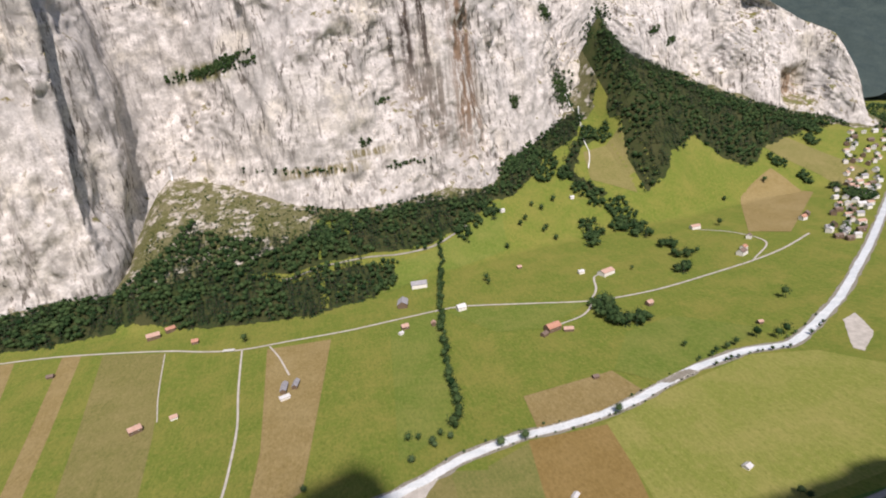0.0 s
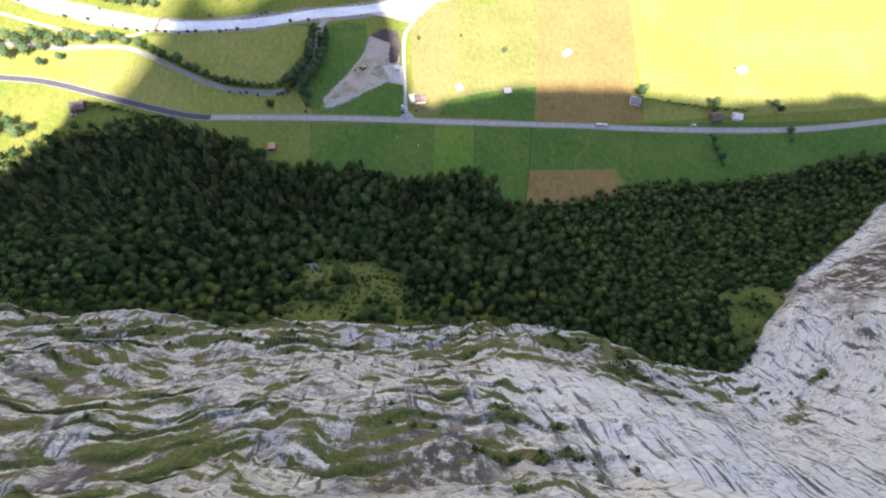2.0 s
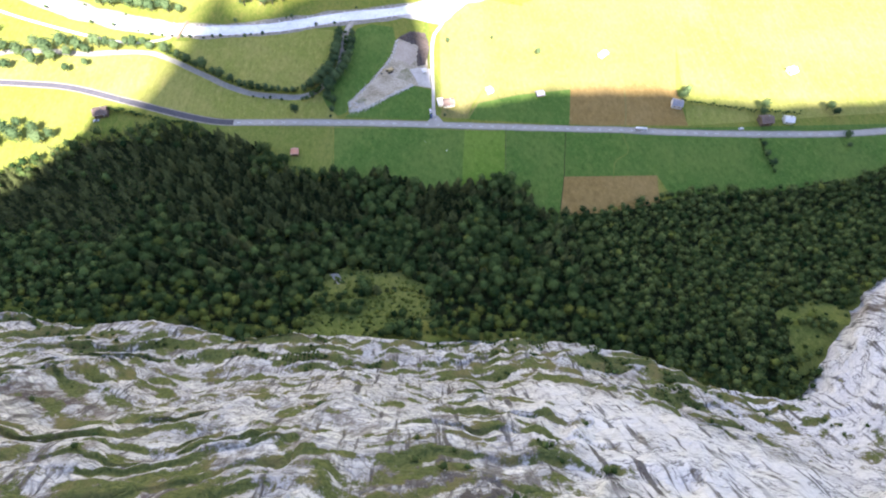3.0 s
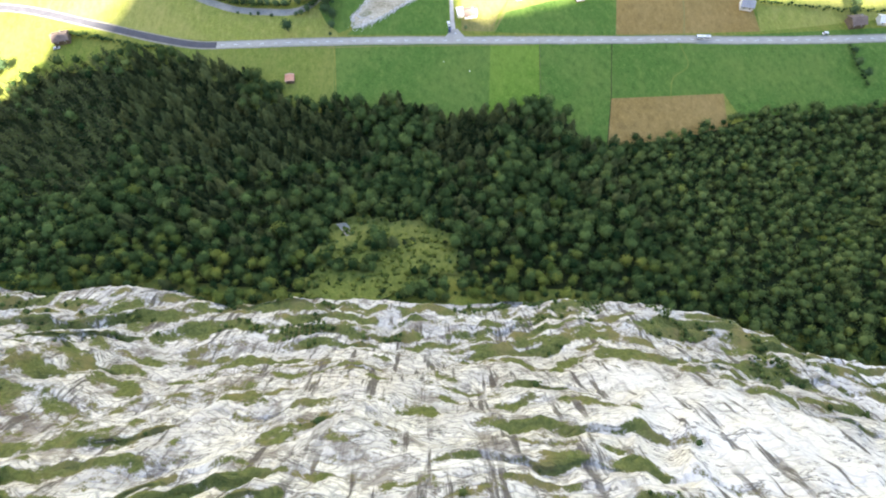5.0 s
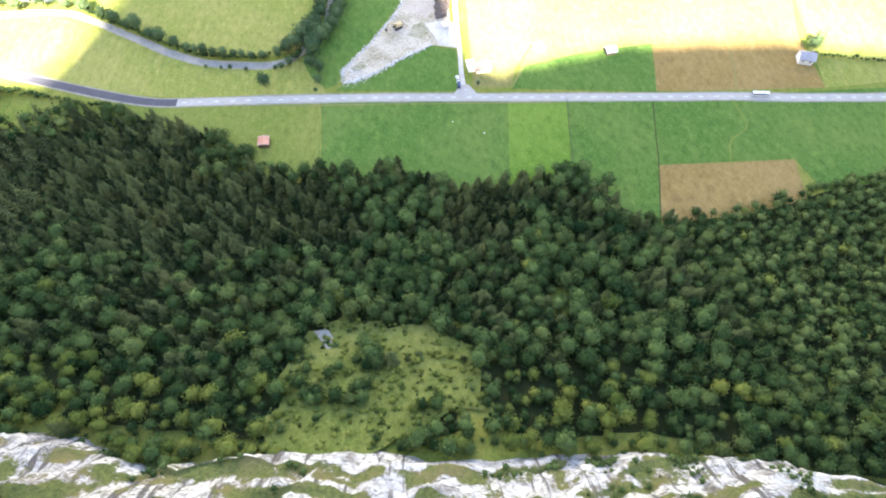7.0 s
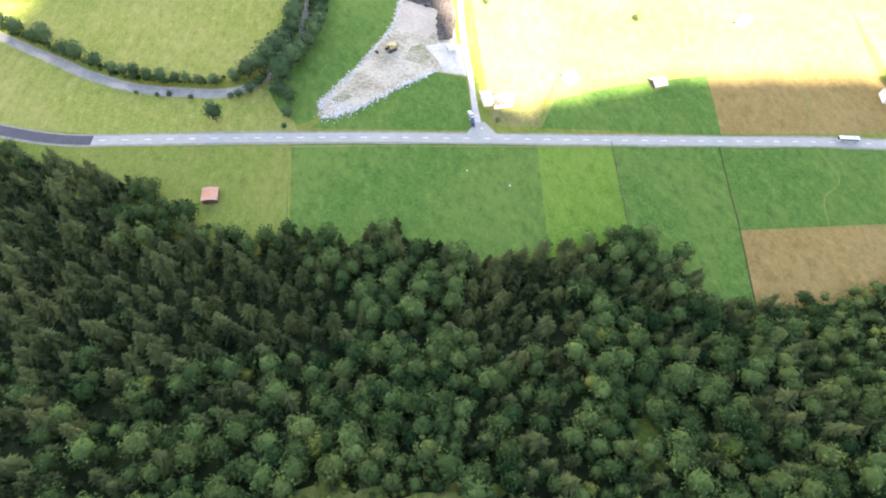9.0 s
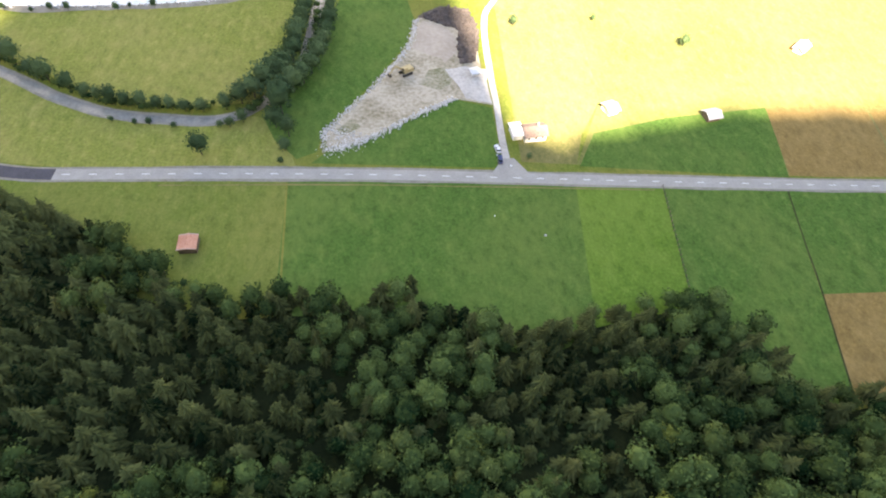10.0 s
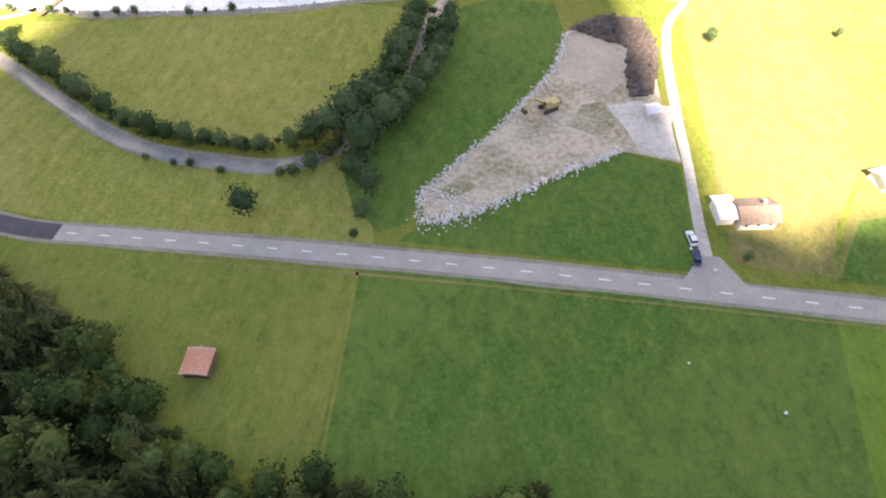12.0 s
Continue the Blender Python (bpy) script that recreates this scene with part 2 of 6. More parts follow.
def limestone(name, tufts, light=1.0, scale=1.0, stains_and_shade=(), tilt=0.0, flat=0.12, warm=1.0, dark=0.5, shaded_gashes=0.0, bare=False, run_size=0.07, net=1.0, mottle=0.0):
    """Pale banded rock with cracks, painted shadow lines, dark water streaks, ochre staining and grass where it lies
    flat enough.
    """
    m, t, s = blank(name, 0.9, 0.0, 0.2)
    bands = noise_at(t, 0.16 * scale, (flat, flat, 1.0), 6.0, (radians(6), radians(tilt), 0), 0.6)
    patches, grain = noise_at(t, 0.018 * scale, detail=5.0), noise_at(t, 0.5 * scale, detail=8.0, roughness=0.7)
    streaks = noise_at(t, 0.16 * scale, (1.0, 1.0, 0.05), 5.0, roughness=0.65)
    place = node(t, "TexCoord").outputs["Object"]
    warped = mixed(t, 0.55, node(t, "Mapping", {"Vector": place, "Scale": (0.3, 0.3, 0.9), "Rotation": (0.1, radians(tilt), 0)}).outputs[0],
                   node(t, "TexNoise", {"Vector": place, "Scale": 0.25 * scale, "Detail": 5.0}).outputs[1], "LINEAR_LIGHT")
    cracks = node(t, "TexVoronoi", {"Vector": warped, "Scale": 0.35 * scale}, feature="DISTANCE_TO_EDGE").outputs[0]
    base = mixed(t, ramp(t, bands, 0.35, 0.65), tuple(c * light for c in (0.44, 0.42, 0.392)), tuple(c * light * k for c, k in zip((0.66, 0.64, 0.615), (1.0, 0.985, warm))))
    base = mixed(t, ramp(t, patches, 0.52, 0.68, 0.0, 0.75), base, tuple(c * light for c in (0.56, 0.52, 0.44)))
    xyz = node(t, "SeparateXYZ", {0: place}).outputs
    rugged = node(t, "Value").outputs[0]
    rugged.default_value = 1.0
    if bare:
        wander = ramp(t, patches, 0.3, 0.7, -22, 22)
        east = ramp(t, node(t, "Math", {0: wander, 1: xyz[0]}, operation="ADD").outputs[0], 188 * SIZE, 232 * SIZE)
        high = ramp(t, node(t, "Math", {0: wander, 1: xyz[2]}, operation="ADD").outputs[0], 118 * SIZE, 142 * SIZE)
        smooth_part = node(t, "Math", {0: node(t, "Math", {0: east, 1: high}, operation="MULTIPLY").outputs[0], 1: ramp(t, xyz[0], 312 * SIZE, 340 * SIZE)}, operation="MAXIMUM").outputs[0]
        rugged = ramp(t, smooth_part, 0.0, 1.0, 1.0, 0.0)
        base = mixed(t, ramp(t, rugged, 0.0, 1.0, 0.65, 0.0), base, (0.81, 0.785, 0.755))
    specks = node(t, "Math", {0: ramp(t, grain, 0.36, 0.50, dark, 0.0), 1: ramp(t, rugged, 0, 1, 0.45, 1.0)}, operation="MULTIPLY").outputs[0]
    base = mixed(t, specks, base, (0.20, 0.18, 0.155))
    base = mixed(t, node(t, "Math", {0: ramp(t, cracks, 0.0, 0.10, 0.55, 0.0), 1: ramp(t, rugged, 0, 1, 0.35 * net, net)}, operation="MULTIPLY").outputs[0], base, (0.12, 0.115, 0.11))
    if mottle:
        grey = noise_at(t, 0.035, (1.0, 1.0, 0.8), 9.0, (0, radians(30), 0), 0.68)
        base = mixed(t, ramp(t, grey, 0.49, 0.60, 0.0, mottle), base, (0.33, 0.315, 0.295))
        # short slanted dark dashes paint the shadowed gashes of the wall
        shade_dashes = noise_at(t, 0.10, (1.0, 1.0, 0.22), 7.0, (0, radians(-24), 0), 0.66)
        where = ramp(t, noise_at(t, 0.006, detail=4.0), 0.40, 0.54, 0.25, 1.0)
        lines = node(t, "Math", {0: ramp(t, shade_dashes, 0.535, 0.60, 0.0, 0.95), 1: where}, operation="MULTIPLY").outputs[0]
        base = mixed(t, lines, base, (0.13, 0.115, 0.10))
    run_lines = node(t, "Math", {0: ramp(t, streaks, 0.57, 0.72, 0.0, 0.7), 1: ramp(t, rugged, 0, 1, 0.3, 1.0)}, operation="MULTIPLY").outputs[0]
    base = mixed(t, run_lines, base, (0.15, 0.13, 0.115))
    dull = node(t, "Math", {0: ramp(t, patches, 0.36, 0.47, 0.55, 0.0), 1: ramp(t, rugged, 0, 1, 0.25, 1.0)}, operation="MULTIPLY").outputs[0]
    base = mixed(t, dull, base, tuple(c * light for c in (0.36, 0.35, 0.335)))
    if shaded_gashes:
        # thin dark lines along the strata paint the shade of undercut ledges
        undercut_shade = node(t, "Math", {0: node(t, "Math", {0: bands, 1: 0.5}, operation="SUBTRACT").outputs[0]}, operation="ABSOLUTE").outputs[0]
        undercut_shade = node(t, "Math", {0: ramp(t, undercut_shade, 0.004, 0.022, 0.8, 0.0), 1: ramp(t, noise_at(t, 0.09, detail=3.0), 0.42, 0.52)}, operation="MULTIPLY").outputs[0]
        base = mixed(t, undercut_shade, base, (0.075, 0.066, 0.056))
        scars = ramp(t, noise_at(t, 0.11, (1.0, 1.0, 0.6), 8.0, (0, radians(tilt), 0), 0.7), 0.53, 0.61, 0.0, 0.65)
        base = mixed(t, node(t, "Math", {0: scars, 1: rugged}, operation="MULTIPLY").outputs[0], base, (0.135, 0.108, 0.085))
        # oblique dark strokes: shadow lines of the ledges, put into the colour
        shadow_slits = noise_at(t, 0.42, (1.0, 0.10, 0.10), 5.0, (0.0, radians(25), radians(12)), 0.6)
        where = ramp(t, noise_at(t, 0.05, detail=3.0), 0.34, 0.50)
        shadow_slits = node(t, "Math", {0: ramp(t, shadow_slits, 0.54, 0.61, 0.0, shaded_gashes), 1: where}, operation="MULTIPLY").outputs[0]
        base = mixed(t, shadow_slits, base, (0.085, 0.072, 0.060))
    for (cx, half, cz, tall, paint) in stains_and_shade:
        dx = node(t, "Math", {0: node(t, "Math", {0: xyz[0], 1: cx}, operation="SUBTRACT").outputs[0], 1: half}, operation="DIVIDE").outputs[0]
        dz = node(t, "Math", {0: node(t, "Math", {0: xyz[2], 1: cz}, operation="SUBTRACT").outputs[0], 1: tall}, operation="DIVIDE").outputs[0]
        far = node(t, "Math", {0: node(t, "Math", {0: dx}, operation="ABSOLUTE").outputs[0], 1: node(t, "Math", {0: dz}, operation="ABSOLUTE").outputs[0]}, operation="MAXIMUM").outputs[0]
        near = ramp(t, far, 0.5, 1.0, 1.0, 0.0)
        runs = ramp(t, noise_at(t, run_size, (1.0, 1.0, 0.05), 5.0, roughness=0.7), 0.42, 0.53, 0.0, 1.0)
        base = mixed(t, node(t, "Math", {0: near, 1: runs}, operation="MULTIPLY").outputs[0], base, paint)
    up = node(t, "SeparateXYZ", {0: node(t, "NewGeometry").outputs["Normal"]}).outputs[2]
    ragged = node(t, "Math", {0: up, 1: ramp(t, noise_at(t, 0.10 * scale, detail=9.0, roughness=0.8), 0.3, 0.7, -0.62, 0.62)}, operation="ADD").outputs[0]
    green = mixed(t, ramp(t, grain, 0.35, 0.65), (0.064, 0.088, 0.022), (0.165, 0.172, 0.050))
    green = mixed(t, ramp(t, noise_at(t, 0.09, detail=4.0), 0.50, 0.64, 0.0, 0.6), green, (0.215, 0.168, 0.070))
    ragged = node(t, "Math", {0: ragged, 1: ramp(t, rugged, 0, 1, 0.22, 0.0)}, operation="SUBTRACT").outputs[0]
    if bare:
        turf_here = node(t, "Attribute", attribute_name="turf").outputs["Fac"]
        ragged = node(t, "Math", {0: ragged, 1: ramp(t, turf_here, 0.0, 1.0, -0.34, 0.42)}, operation="ADD").outputs[0]
    base = mixed(t, ramp(t, ragged, tufts - 0.12, tufts + 0.02, 0.0, 0.6), base, (0.190, 0.145, 0.085))
    base = mixed(t, ramp(t, ragged, tufts, tufts + 0.14), base, green)
    t.links.new(base, s.inputs["Base Color"])
    rough_height = node(t, "Math", {0: grain, 1: ramp(t, cracks, 0.0, 0.12, 1.0 - net, 1.0), 2: bands}, operation="MULTIPLY_ADD").outputs[0]
    bump(t, s, rough_height, 0.9 if scale > 1 else 0.7, min(0.9 / scale, 1.8))
    return m


def foliage(name, dark, light):
    """Leaves: each clump differs a little, each tree more."""
    m, t, s = blank(name, 0.95, 0.0, 0.05)
    tint = node(t, "Attribute", attribute_name="tint").outputs["Fac"]
    island = node(t, "NewGeometry").outputs["Random Per Island"]
    each = node(t, "ObjectInfo").outputs["Random"]
    total = node(t, "Math", {0: tint, 1: node(t, "Math", {0: island, 1: 0.55}, operation="MULTIPLY").outputs[0]}, operation="ADD").outputs[0]
    alone = node(t, "Math", {0: 1.0, 1: node(t, "Attribute", attribute_name="joined").outputs["Fac"]}, operation="SUBTRACT").outputs[0]
    share = node(t, "Math", {0: each, 1: alone}, operation="MULTIPLY").outputs[0]
    total = node(t, "Math", {0: share, 1: 1.0, 2: total}, operation="MULTIPLY_ADD").outputs[0]
    rusty = mixed(t, ramp(t, noise_at(t, 0.05, detail=2.0), 0.56, 0.72, 0.0, 0.25), light, tuple(c * k for c, k in zip(light, (1.5, 0.95, 0.8))))
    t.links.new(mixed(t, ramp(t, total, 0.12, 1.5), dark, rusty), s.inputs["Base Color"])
    return m


MEADOW = grass("meadow_grass", (0.098, 0.145, 0.024), (0.156, 0.200, 0.034), (0.220, 0.205, 0.052), 0.3, 8)
MEADOW_LUSH = grass("lush_grass", (0.052, 0.118, 0.022), (0.082, 0.162, 0.032), (0.124, 0.180, 0.042), 0.12, 8)
MEADOW_BRIGHT = grass("bright_grass", (0.084, 0.160, 0.022), (0.118, 0.212, 0.030), (0.145, 0.220, 0.040), 0.15, 8)
MEADOW_OLIVE = grass("olive_grass", (0.098, 0.150, 0.025), (0.145, 0.196, 0.036), (0.196, 0.205, 0.054), 0.2, 70)
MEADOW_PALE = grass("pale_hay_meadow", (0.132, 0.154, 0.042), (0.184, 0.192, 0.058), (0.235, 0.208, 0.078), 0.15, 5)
MEADOW_DRY = grass("dry_grass", (0.145, 0.152, 0.046), (0.200, 0.186, 0.064), (0.240, 0.204, 0.086), 0.2, 4)
HAY_FIELD = grass("cut_hay_field", (0.195, 0.134, 0.044), (0.250, 0.172, 0.058), (0.275, 0.196, 0.078), 0.2, 6)
HAY_PALE = grass("bleached_hay_field", (0.212, 0.160, 0.062), (0.265, 0.205, 0.086), (0.290, 0.232, 0.112), 0.2, 6)
# near-black colours: the shade under the near trees is painted into their floor
FOREST_FLOOR_SHADE = grass("forest_floor", (0.010, 0.017, 0.006), (0.020, 0.028, 0.009), (0.026, 0.032, 0.011))
FAR_FLOOR = grass("far_forest_floor", (0.026, 0.042, 0.014), (0.046, 0.062, 0.020), (0.070, 0.066, 0.030))
CLEARING = grass("clearing_grass", (0.085, 0.118, 0.024), (0.145, 0.175, 0.038), (0.200, 0.200, 0.056))
SCRUB = grass("scrubby_slope", (0.060, 0.075, 0.022), (0.120, 0.120, 0.045), (0.200, 0.180, 0.110), stones=0.9)
# golden grass, its colour also raised for the partial sun on the brook meadows
MEADOW_GOLD = grass("sun_lifted_golden_grass", (0.165, 0.202, 0.040), (0.222, 0.248, 0.054), (0.285, 0.262, 0.086), 0.3, 70)
ASPHALT = plain("worn_asphalt", (0.28, 0.27, 0.24), (0.37, 0.36, 0.325), 1.5, 0.85, relief=0.02)
ASPHALT_DARK = plain("new_asphalt", (0.055, 0.055, 0.065), (0.085, 0.085, 0.095), 1.5, 0.85, relief=0.02)
SHOULDER = plain("gravel_shoulder", (0.17, 0.16, 0.12), (0.30, 0.28, 0.24), 2.0, 0.95, relief=0.05)
ROAD_PAINT = plain("road_paint", (0.70, 0.70, 0.68), (0.82, 0.82, 0.80), 3.0, 0.7)
GRAVEL = plain("pale_gravel", (0.33, 0.31, 0.27), (0.56, 0.53, 0.48), 0.8, 0.95, relief=0.2)
GRAVEL_GREY = plain("grey_gravel", (0.20, 0.19, 0.165), (0.37, 0.35, 0.305), 0.5, 0.95, relief=0.25)
PIT_GRAVEL = plain("trampled_gravel", (0.215, 0.190, 0.115), (0.46, 0.405, 0.31), 0.7, 0.95, relief=0.25, low=0.36, high=0.56)
PIT_WEEDS = plain("weedy_gravel", (0.150, 0.155, 0.070), (0.40, 0.360, 0.27), 0.9, 0.95, relief=0.2, low=0.36, high=0.58)
PIT_TAN = plain("bare_tan_gravel", (0.34, 0.285, 0.215), (0.46, 0.40, 0.325), 0.6, 0.95, relief=0.15)
DARK_EARTH = plain("dark_earth", (0.070, 0.058, 0.050), (0.145, 0.118, 0.100), 0.7, 0.95, relief=0.3)
RIVER_WATER = plain("glacial_river_water", (0.50, 0.56, 0.58), (0.80, 0.83, 0.83), 0.6, 0.25, stretch=(0.5, 1.5, 1), relief=0.15, specular=0.5)
BROOK_WATER = plain("grey_brook_water", (0.17, 0.175, 0.155), (0.28, 0.28, 0.25), 0.7, 0.25, relief=0.1, specular=0.5)
FALLING_WATER = plain("falling_water", (0.55, 0.57, 0.58), (0.80, 0.81, 0.82), 0.3, 0.5, stretch=(1, 1, 0.1))
BARK = plain("bark", (0.05, 0.04, 0.03), (0.12, 0.10, 0.08), 3.0, 0.95)
# near-black ends of needles and leaves paint in the shaded gaps among crowns
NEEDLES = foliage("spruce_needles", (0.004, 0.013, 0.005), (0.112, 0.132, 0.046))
FAR_LEAVES = foliage("sunlit_far_leaves", (0.014, 0.036, 0.014), (0.074, 0.118, 0.044))
FAR_NEEDLES = foliage("sunlit_far_needles", (0.009, 0.024, 0.012), (0.036, 0.068, 0.030))
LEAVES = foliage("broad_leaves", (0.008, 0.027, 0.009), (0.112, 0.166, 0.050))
LEAVES_ROW = foliage("waterside_leaves", (0.030, 0.062, 0.028), (0.105, 0.155, 0.066))
LEAVES_YELLOW = foliage("yellowing_leaves", (0.060, 0.092, 0.020), (0.185, 0.210, 0.046))
LEAVES_OLIVE = foliage("olive_leaves", (0.013, 0.036, 0.011), (0.132, 0.172, 0.052))
ROCK_NEAR = limestone("ledged_limestone", 0.66, 1.22, 1.6, tilt=14, flat=0.3, warm=0.90, dark=0.45, shaded_gashes=0.9, bare=True, run_size=0.22, stains_and_shade=[(142, 24, 200, 30, (0.10, 0.085, 0.072)), (70, 26, 190, 12, (0.12, 0.095, 0.09)), (425, 60, 66, 34, (0.125, 0.092, 0.068)), (10, 26, 130, 8, (0.13, 0.10, 0.08))])
# the brown entry at x 1570 paints the shadowed recess; the hollow itself is modelled
ROCK_FAR = limestone("sunlit_limestone", 0.72, 1.13, 0.45, stains_and_shade=[(322, 9, 480, 75, (0.09, 0.08, 0.07)), (360, 16, 520, 150, (0.075, 0.06, 0.052)), (398, 12, 540, 170, (0.08, 0.065, 0.055)), (385, 70, 340, 130, (0.21, 0.185, 0.16)), (487, 44, 450, 260, (0.20, 0.138, 0.095)), (800, 34, 342, 44, (0.06, 0.07, 0.03)), (632, 16, 328, 20, (0.07, 0.08, 0.035)), (770, 24, 545, 26, (0.07, 0.08, 0.035)), (128, 120, 236, 15, (0.22, 0.19, 0.10)), (230, 60, 262, 12, (0.22, 0.19, 0.10)), (1570, 52, 280, 60, (0.24, 0.17, 0.115)), (-110, 85, 478, 26, (0.16, 0.16, 0.06))], tilt=-20, flat=0.45, warm=0.98, run_size=0.10, net=0.0, mottle=0.8)
# distance haze is painted in: the woods' greens are shifted to blue
WOODED_HAZE = plain("haze_tinted_woods", (0.026, 0.044, 0.044), (0.055, 0.078, 0.070), 0.12, 0.95, relief=4.0)

WHITE_WALL = plain("white_plaster", (0.66, 0.64, 0.60), (0.80, 0.79, 0.76), 1.2, 0.9)
WOOD_WALL = plain("weathered_wood", (0.10, 0.07, 0.05), (0.21, 0.15, 0.10), 2.0, 0.9, stretch=(1, 1, 6))
ROOF_RED = plain("red_clay_tiles", (0.36, 0.17, 0.11), (0.52, 0.29, 0.21), 1.5, 0.85, stretch=(1, 1, 3), relief=0.06)
ROOF_SALMON = plain("sun_bleached_salmon_tiles", (0.40, 0.17, 0.10), (0.60, 0.33, 0.23), 1.8, 0.85, stretch=(1, 1, 3), relief=0.06)
RUBBLE = plain("bleached_limestone_rubble", (0.50, 0.48, 0.44), (0.74, 0.72, 0.68), 1.2, 0.95, relief=0.1)
ROOF_PINK = plain("faded_pink_tiles", (0.42, 0.27, 0.21), (0.56, 0.38, 0.31), 1.5, 0.85, relief=0.06)
ROOF_BROWN = plain("brown_shingles", (0.13, 0.095, 0.075), (0.24, 0.18, 0.15), 1.5, 0.9, relief=0.06)
ROOF_GREY = plain("grey_slates", (0.24, 0.24, 0.26), (0.38, 0.38, 0.40), 1.5, 0.7, relief=0.05)
ROOF_PALE = plain("pale_sheet_metal", (0.60, 0.60, 0.60), (0.78, 0.78, 0.77), 0.8, 0.45, metallic=0.2)
DARK_GLASS = plain("window_glass", (0.02, 0.025, 0.03), (0.05, 0.055, 0.06), 1.0, 0.1, specular=0.6)
YELLOW_PAINT = plain("yellow_machine_paint", (0.44, 0.33, 0.15), (0.56, 0.45, 0.25), 2.0, 0.5)
DARK_STEEL = plain("dark_steel", (0.03, 0.03, 0.03), (0.08, 0.075, 0.07), 2.0, 0.6, metallic=0.3)
WHITE_PAINT = plain("white_vehicle_paint", (0.72, 0.72, 0.72), (0.82, 0.82, 0.82), 1.0, 0.3)
BLUE_PAINT = plain("dark_blue_vehicle_paint", (0.03, 0.05, 0.12), (0.05, 0.08, 0.18), 1.0, 0.3)
SILVER_PAINT = plain("silver_vehicle_paint", (0.45, 0.46, 0.47), (0.56, 0.57, 0.58), 1.0, 0.3)
POST_WOOD = plain("grey_post_wood", (0.16, 0.11, 0.07), (0.30, 0.22, 0.15), 3.0, 0.9)

# ---- ground: one sheet from the cliff's foot to the far mountains ----
xs = np.concatenate([np.arange(-2600, -990, 70), np.arange(-990, -240, 30), np.arange(-240, 780, 10), np.arange(780, 2400, 30), np.arange(2400, 4400, 80)])
ys = np.concatenate([np.arange(-330, -69, 5), np.arange(-60, 250, 15), np.arange(255, 1500, 15), np.arange(1500, 4600, 100)])
gx, gy = np.meshgrid(xs, ys)
gz = ground_height(gx, gy)
gz = gz + np.where(gy < -100, 1.6 * fbm(gx / 14, gy / 14, 0 * gx, 3, 11) * np.clip((-100 - gy) / 20, 0, 1), 0)
gz = gz - np.clip(gy - 1500, 0, None) * 0.12
ground_tris = grid_faces(len(ys), len(xs))
mid = np.stack([gx, gy], -1).reshape(-1, 2)[ground_tris].mean(axis=1)
FAR_FOOT = [(-2600, 1010), (-1500, 960), (-748, 925), (-420, 915), (-345, 945), (-300, 1225), (-200, 1235), (-55, 1150), (108, 1050), (260, 1040), (411, 1076), (597, 1078),
            (727, 1200), (983, 1325), (1110, 1360), (1300, 1390), (1535, 1400), (1750, 1330), (1890, 1300), (1950, 1250), (2060, 1190), (2130, 1300), (2180, 1600), (2260, 2300)]
foot_gap = np.interp(mid[:, 0], [p[0] for p in FAR_FOOT], [p[1] for p in FAR_FOOT]) - mid[:, 1] + 18 * fbm(mid[:, 0] / 50, mid[:, 1] / 50, 0 * mid[:, 0], 3, 13)
kind_of = np.where(foot_gap < 42, 1, 0)
kind_of = np.where((mid[:, 0] > 1050) & (mid[:, 0] < 1160) & (mid[:, 1] > 1190) & (mid[:, 1] < 1450), 2, kind_of)
ground = triangle_object("ground", np.stack([gx, gy, gz], -1).reshape(-1, 3), ground_tris, [MEADOW, SCRUB, FAR_FLOOR], kind_of, smooth=True)
tagged(ground, "green valley floor of mown alpine meadows between two cliffs", "ground", kind="structure")

# ---- the near cliff, from which the flight starts ----
FOOT = [(-1500, -150), (-800, -160), (-400, -180), (-127, -194), (-66, -204), (8, -206), (41, -220), (80, -221), (127, -219), (162, -225), (197, -226), (226, -228), (272, -236),
        (305, -249), (350, -268), (391, -271), (427, -235), (474, -199), (552, -154), (655, -91), (760, -70), (1000, -75), (1500, -80), (2400, -60)]
foot = smooth_line(FOOT, 2.2)
keep = [0]
for i in range(1, len(foot)):
    x = foot[i][0]
    if np.linalg.norm(foot[i] - foot[keep[-1]]) >= (1.7 if -190 < x < 480 else 8 if -420 < x < 780 else 30):
        keep.append(i)
foot = foot[keep]
way = np.gradient(foot, axis=0)
for _ in range(12):
    way[1:-1] = (way[:-2] + 2 * way[1:-1] + way[2:]) / 4
way /= np.linalg.norm(way, axis=1)[:, None]
inward = np.stack([way[:, 1], -way[:, 0]], 1)
spur = np.clip((foot[:, 0] - 360) / 70, 0, 1) * np.clip((820 - foot[:, 0]) / 120, 0, 1)
A_BACK = [-8, 0, 3, 34, 69, 90, 112, 128, 144, 152, 200, 1000, 1500]
A_UP = [-25, 0, 11, 41, 118, 155, 184, 254, 366, 367.5, 415, 719, 760]
B_BACK = [-8, 0, 8, 25, 38, 50, 62, 100, 170, 240, 300, 1000, 1500]
B_UP = [-25, 0, 25, 60, 92, 120, 135, 190, 300, 366, 420, 700, 740]
steps = np.concatenate([np.linspace(0, 8, 215), np.linspace(8, 9, 12)[1:], np.linspace(9, 12, 26)[1:]])
# finer where the rock faces the valley
a_back, a_up = np.interp(steps, range(13), A_BACK), np.interp(steps, range(13), A_UP)
b_back, b_up = np.interp(steps, range(13), B_BACK), np.interp(steps, range(13), B_UP)
back = a_back[None, :] * (1 - spur[:, None]) + b_back[None, :] * spur[:, None]
back = back - (np.clip(steps - 10, 0, 1) * 640)[None, :] * np.clip((foot[:, 0] - 215) / 25, 0, 1)[:, None]
up = a_up[None, :] * (1 - spur[:, None]) + b_up[None, :] * spur[:, None]
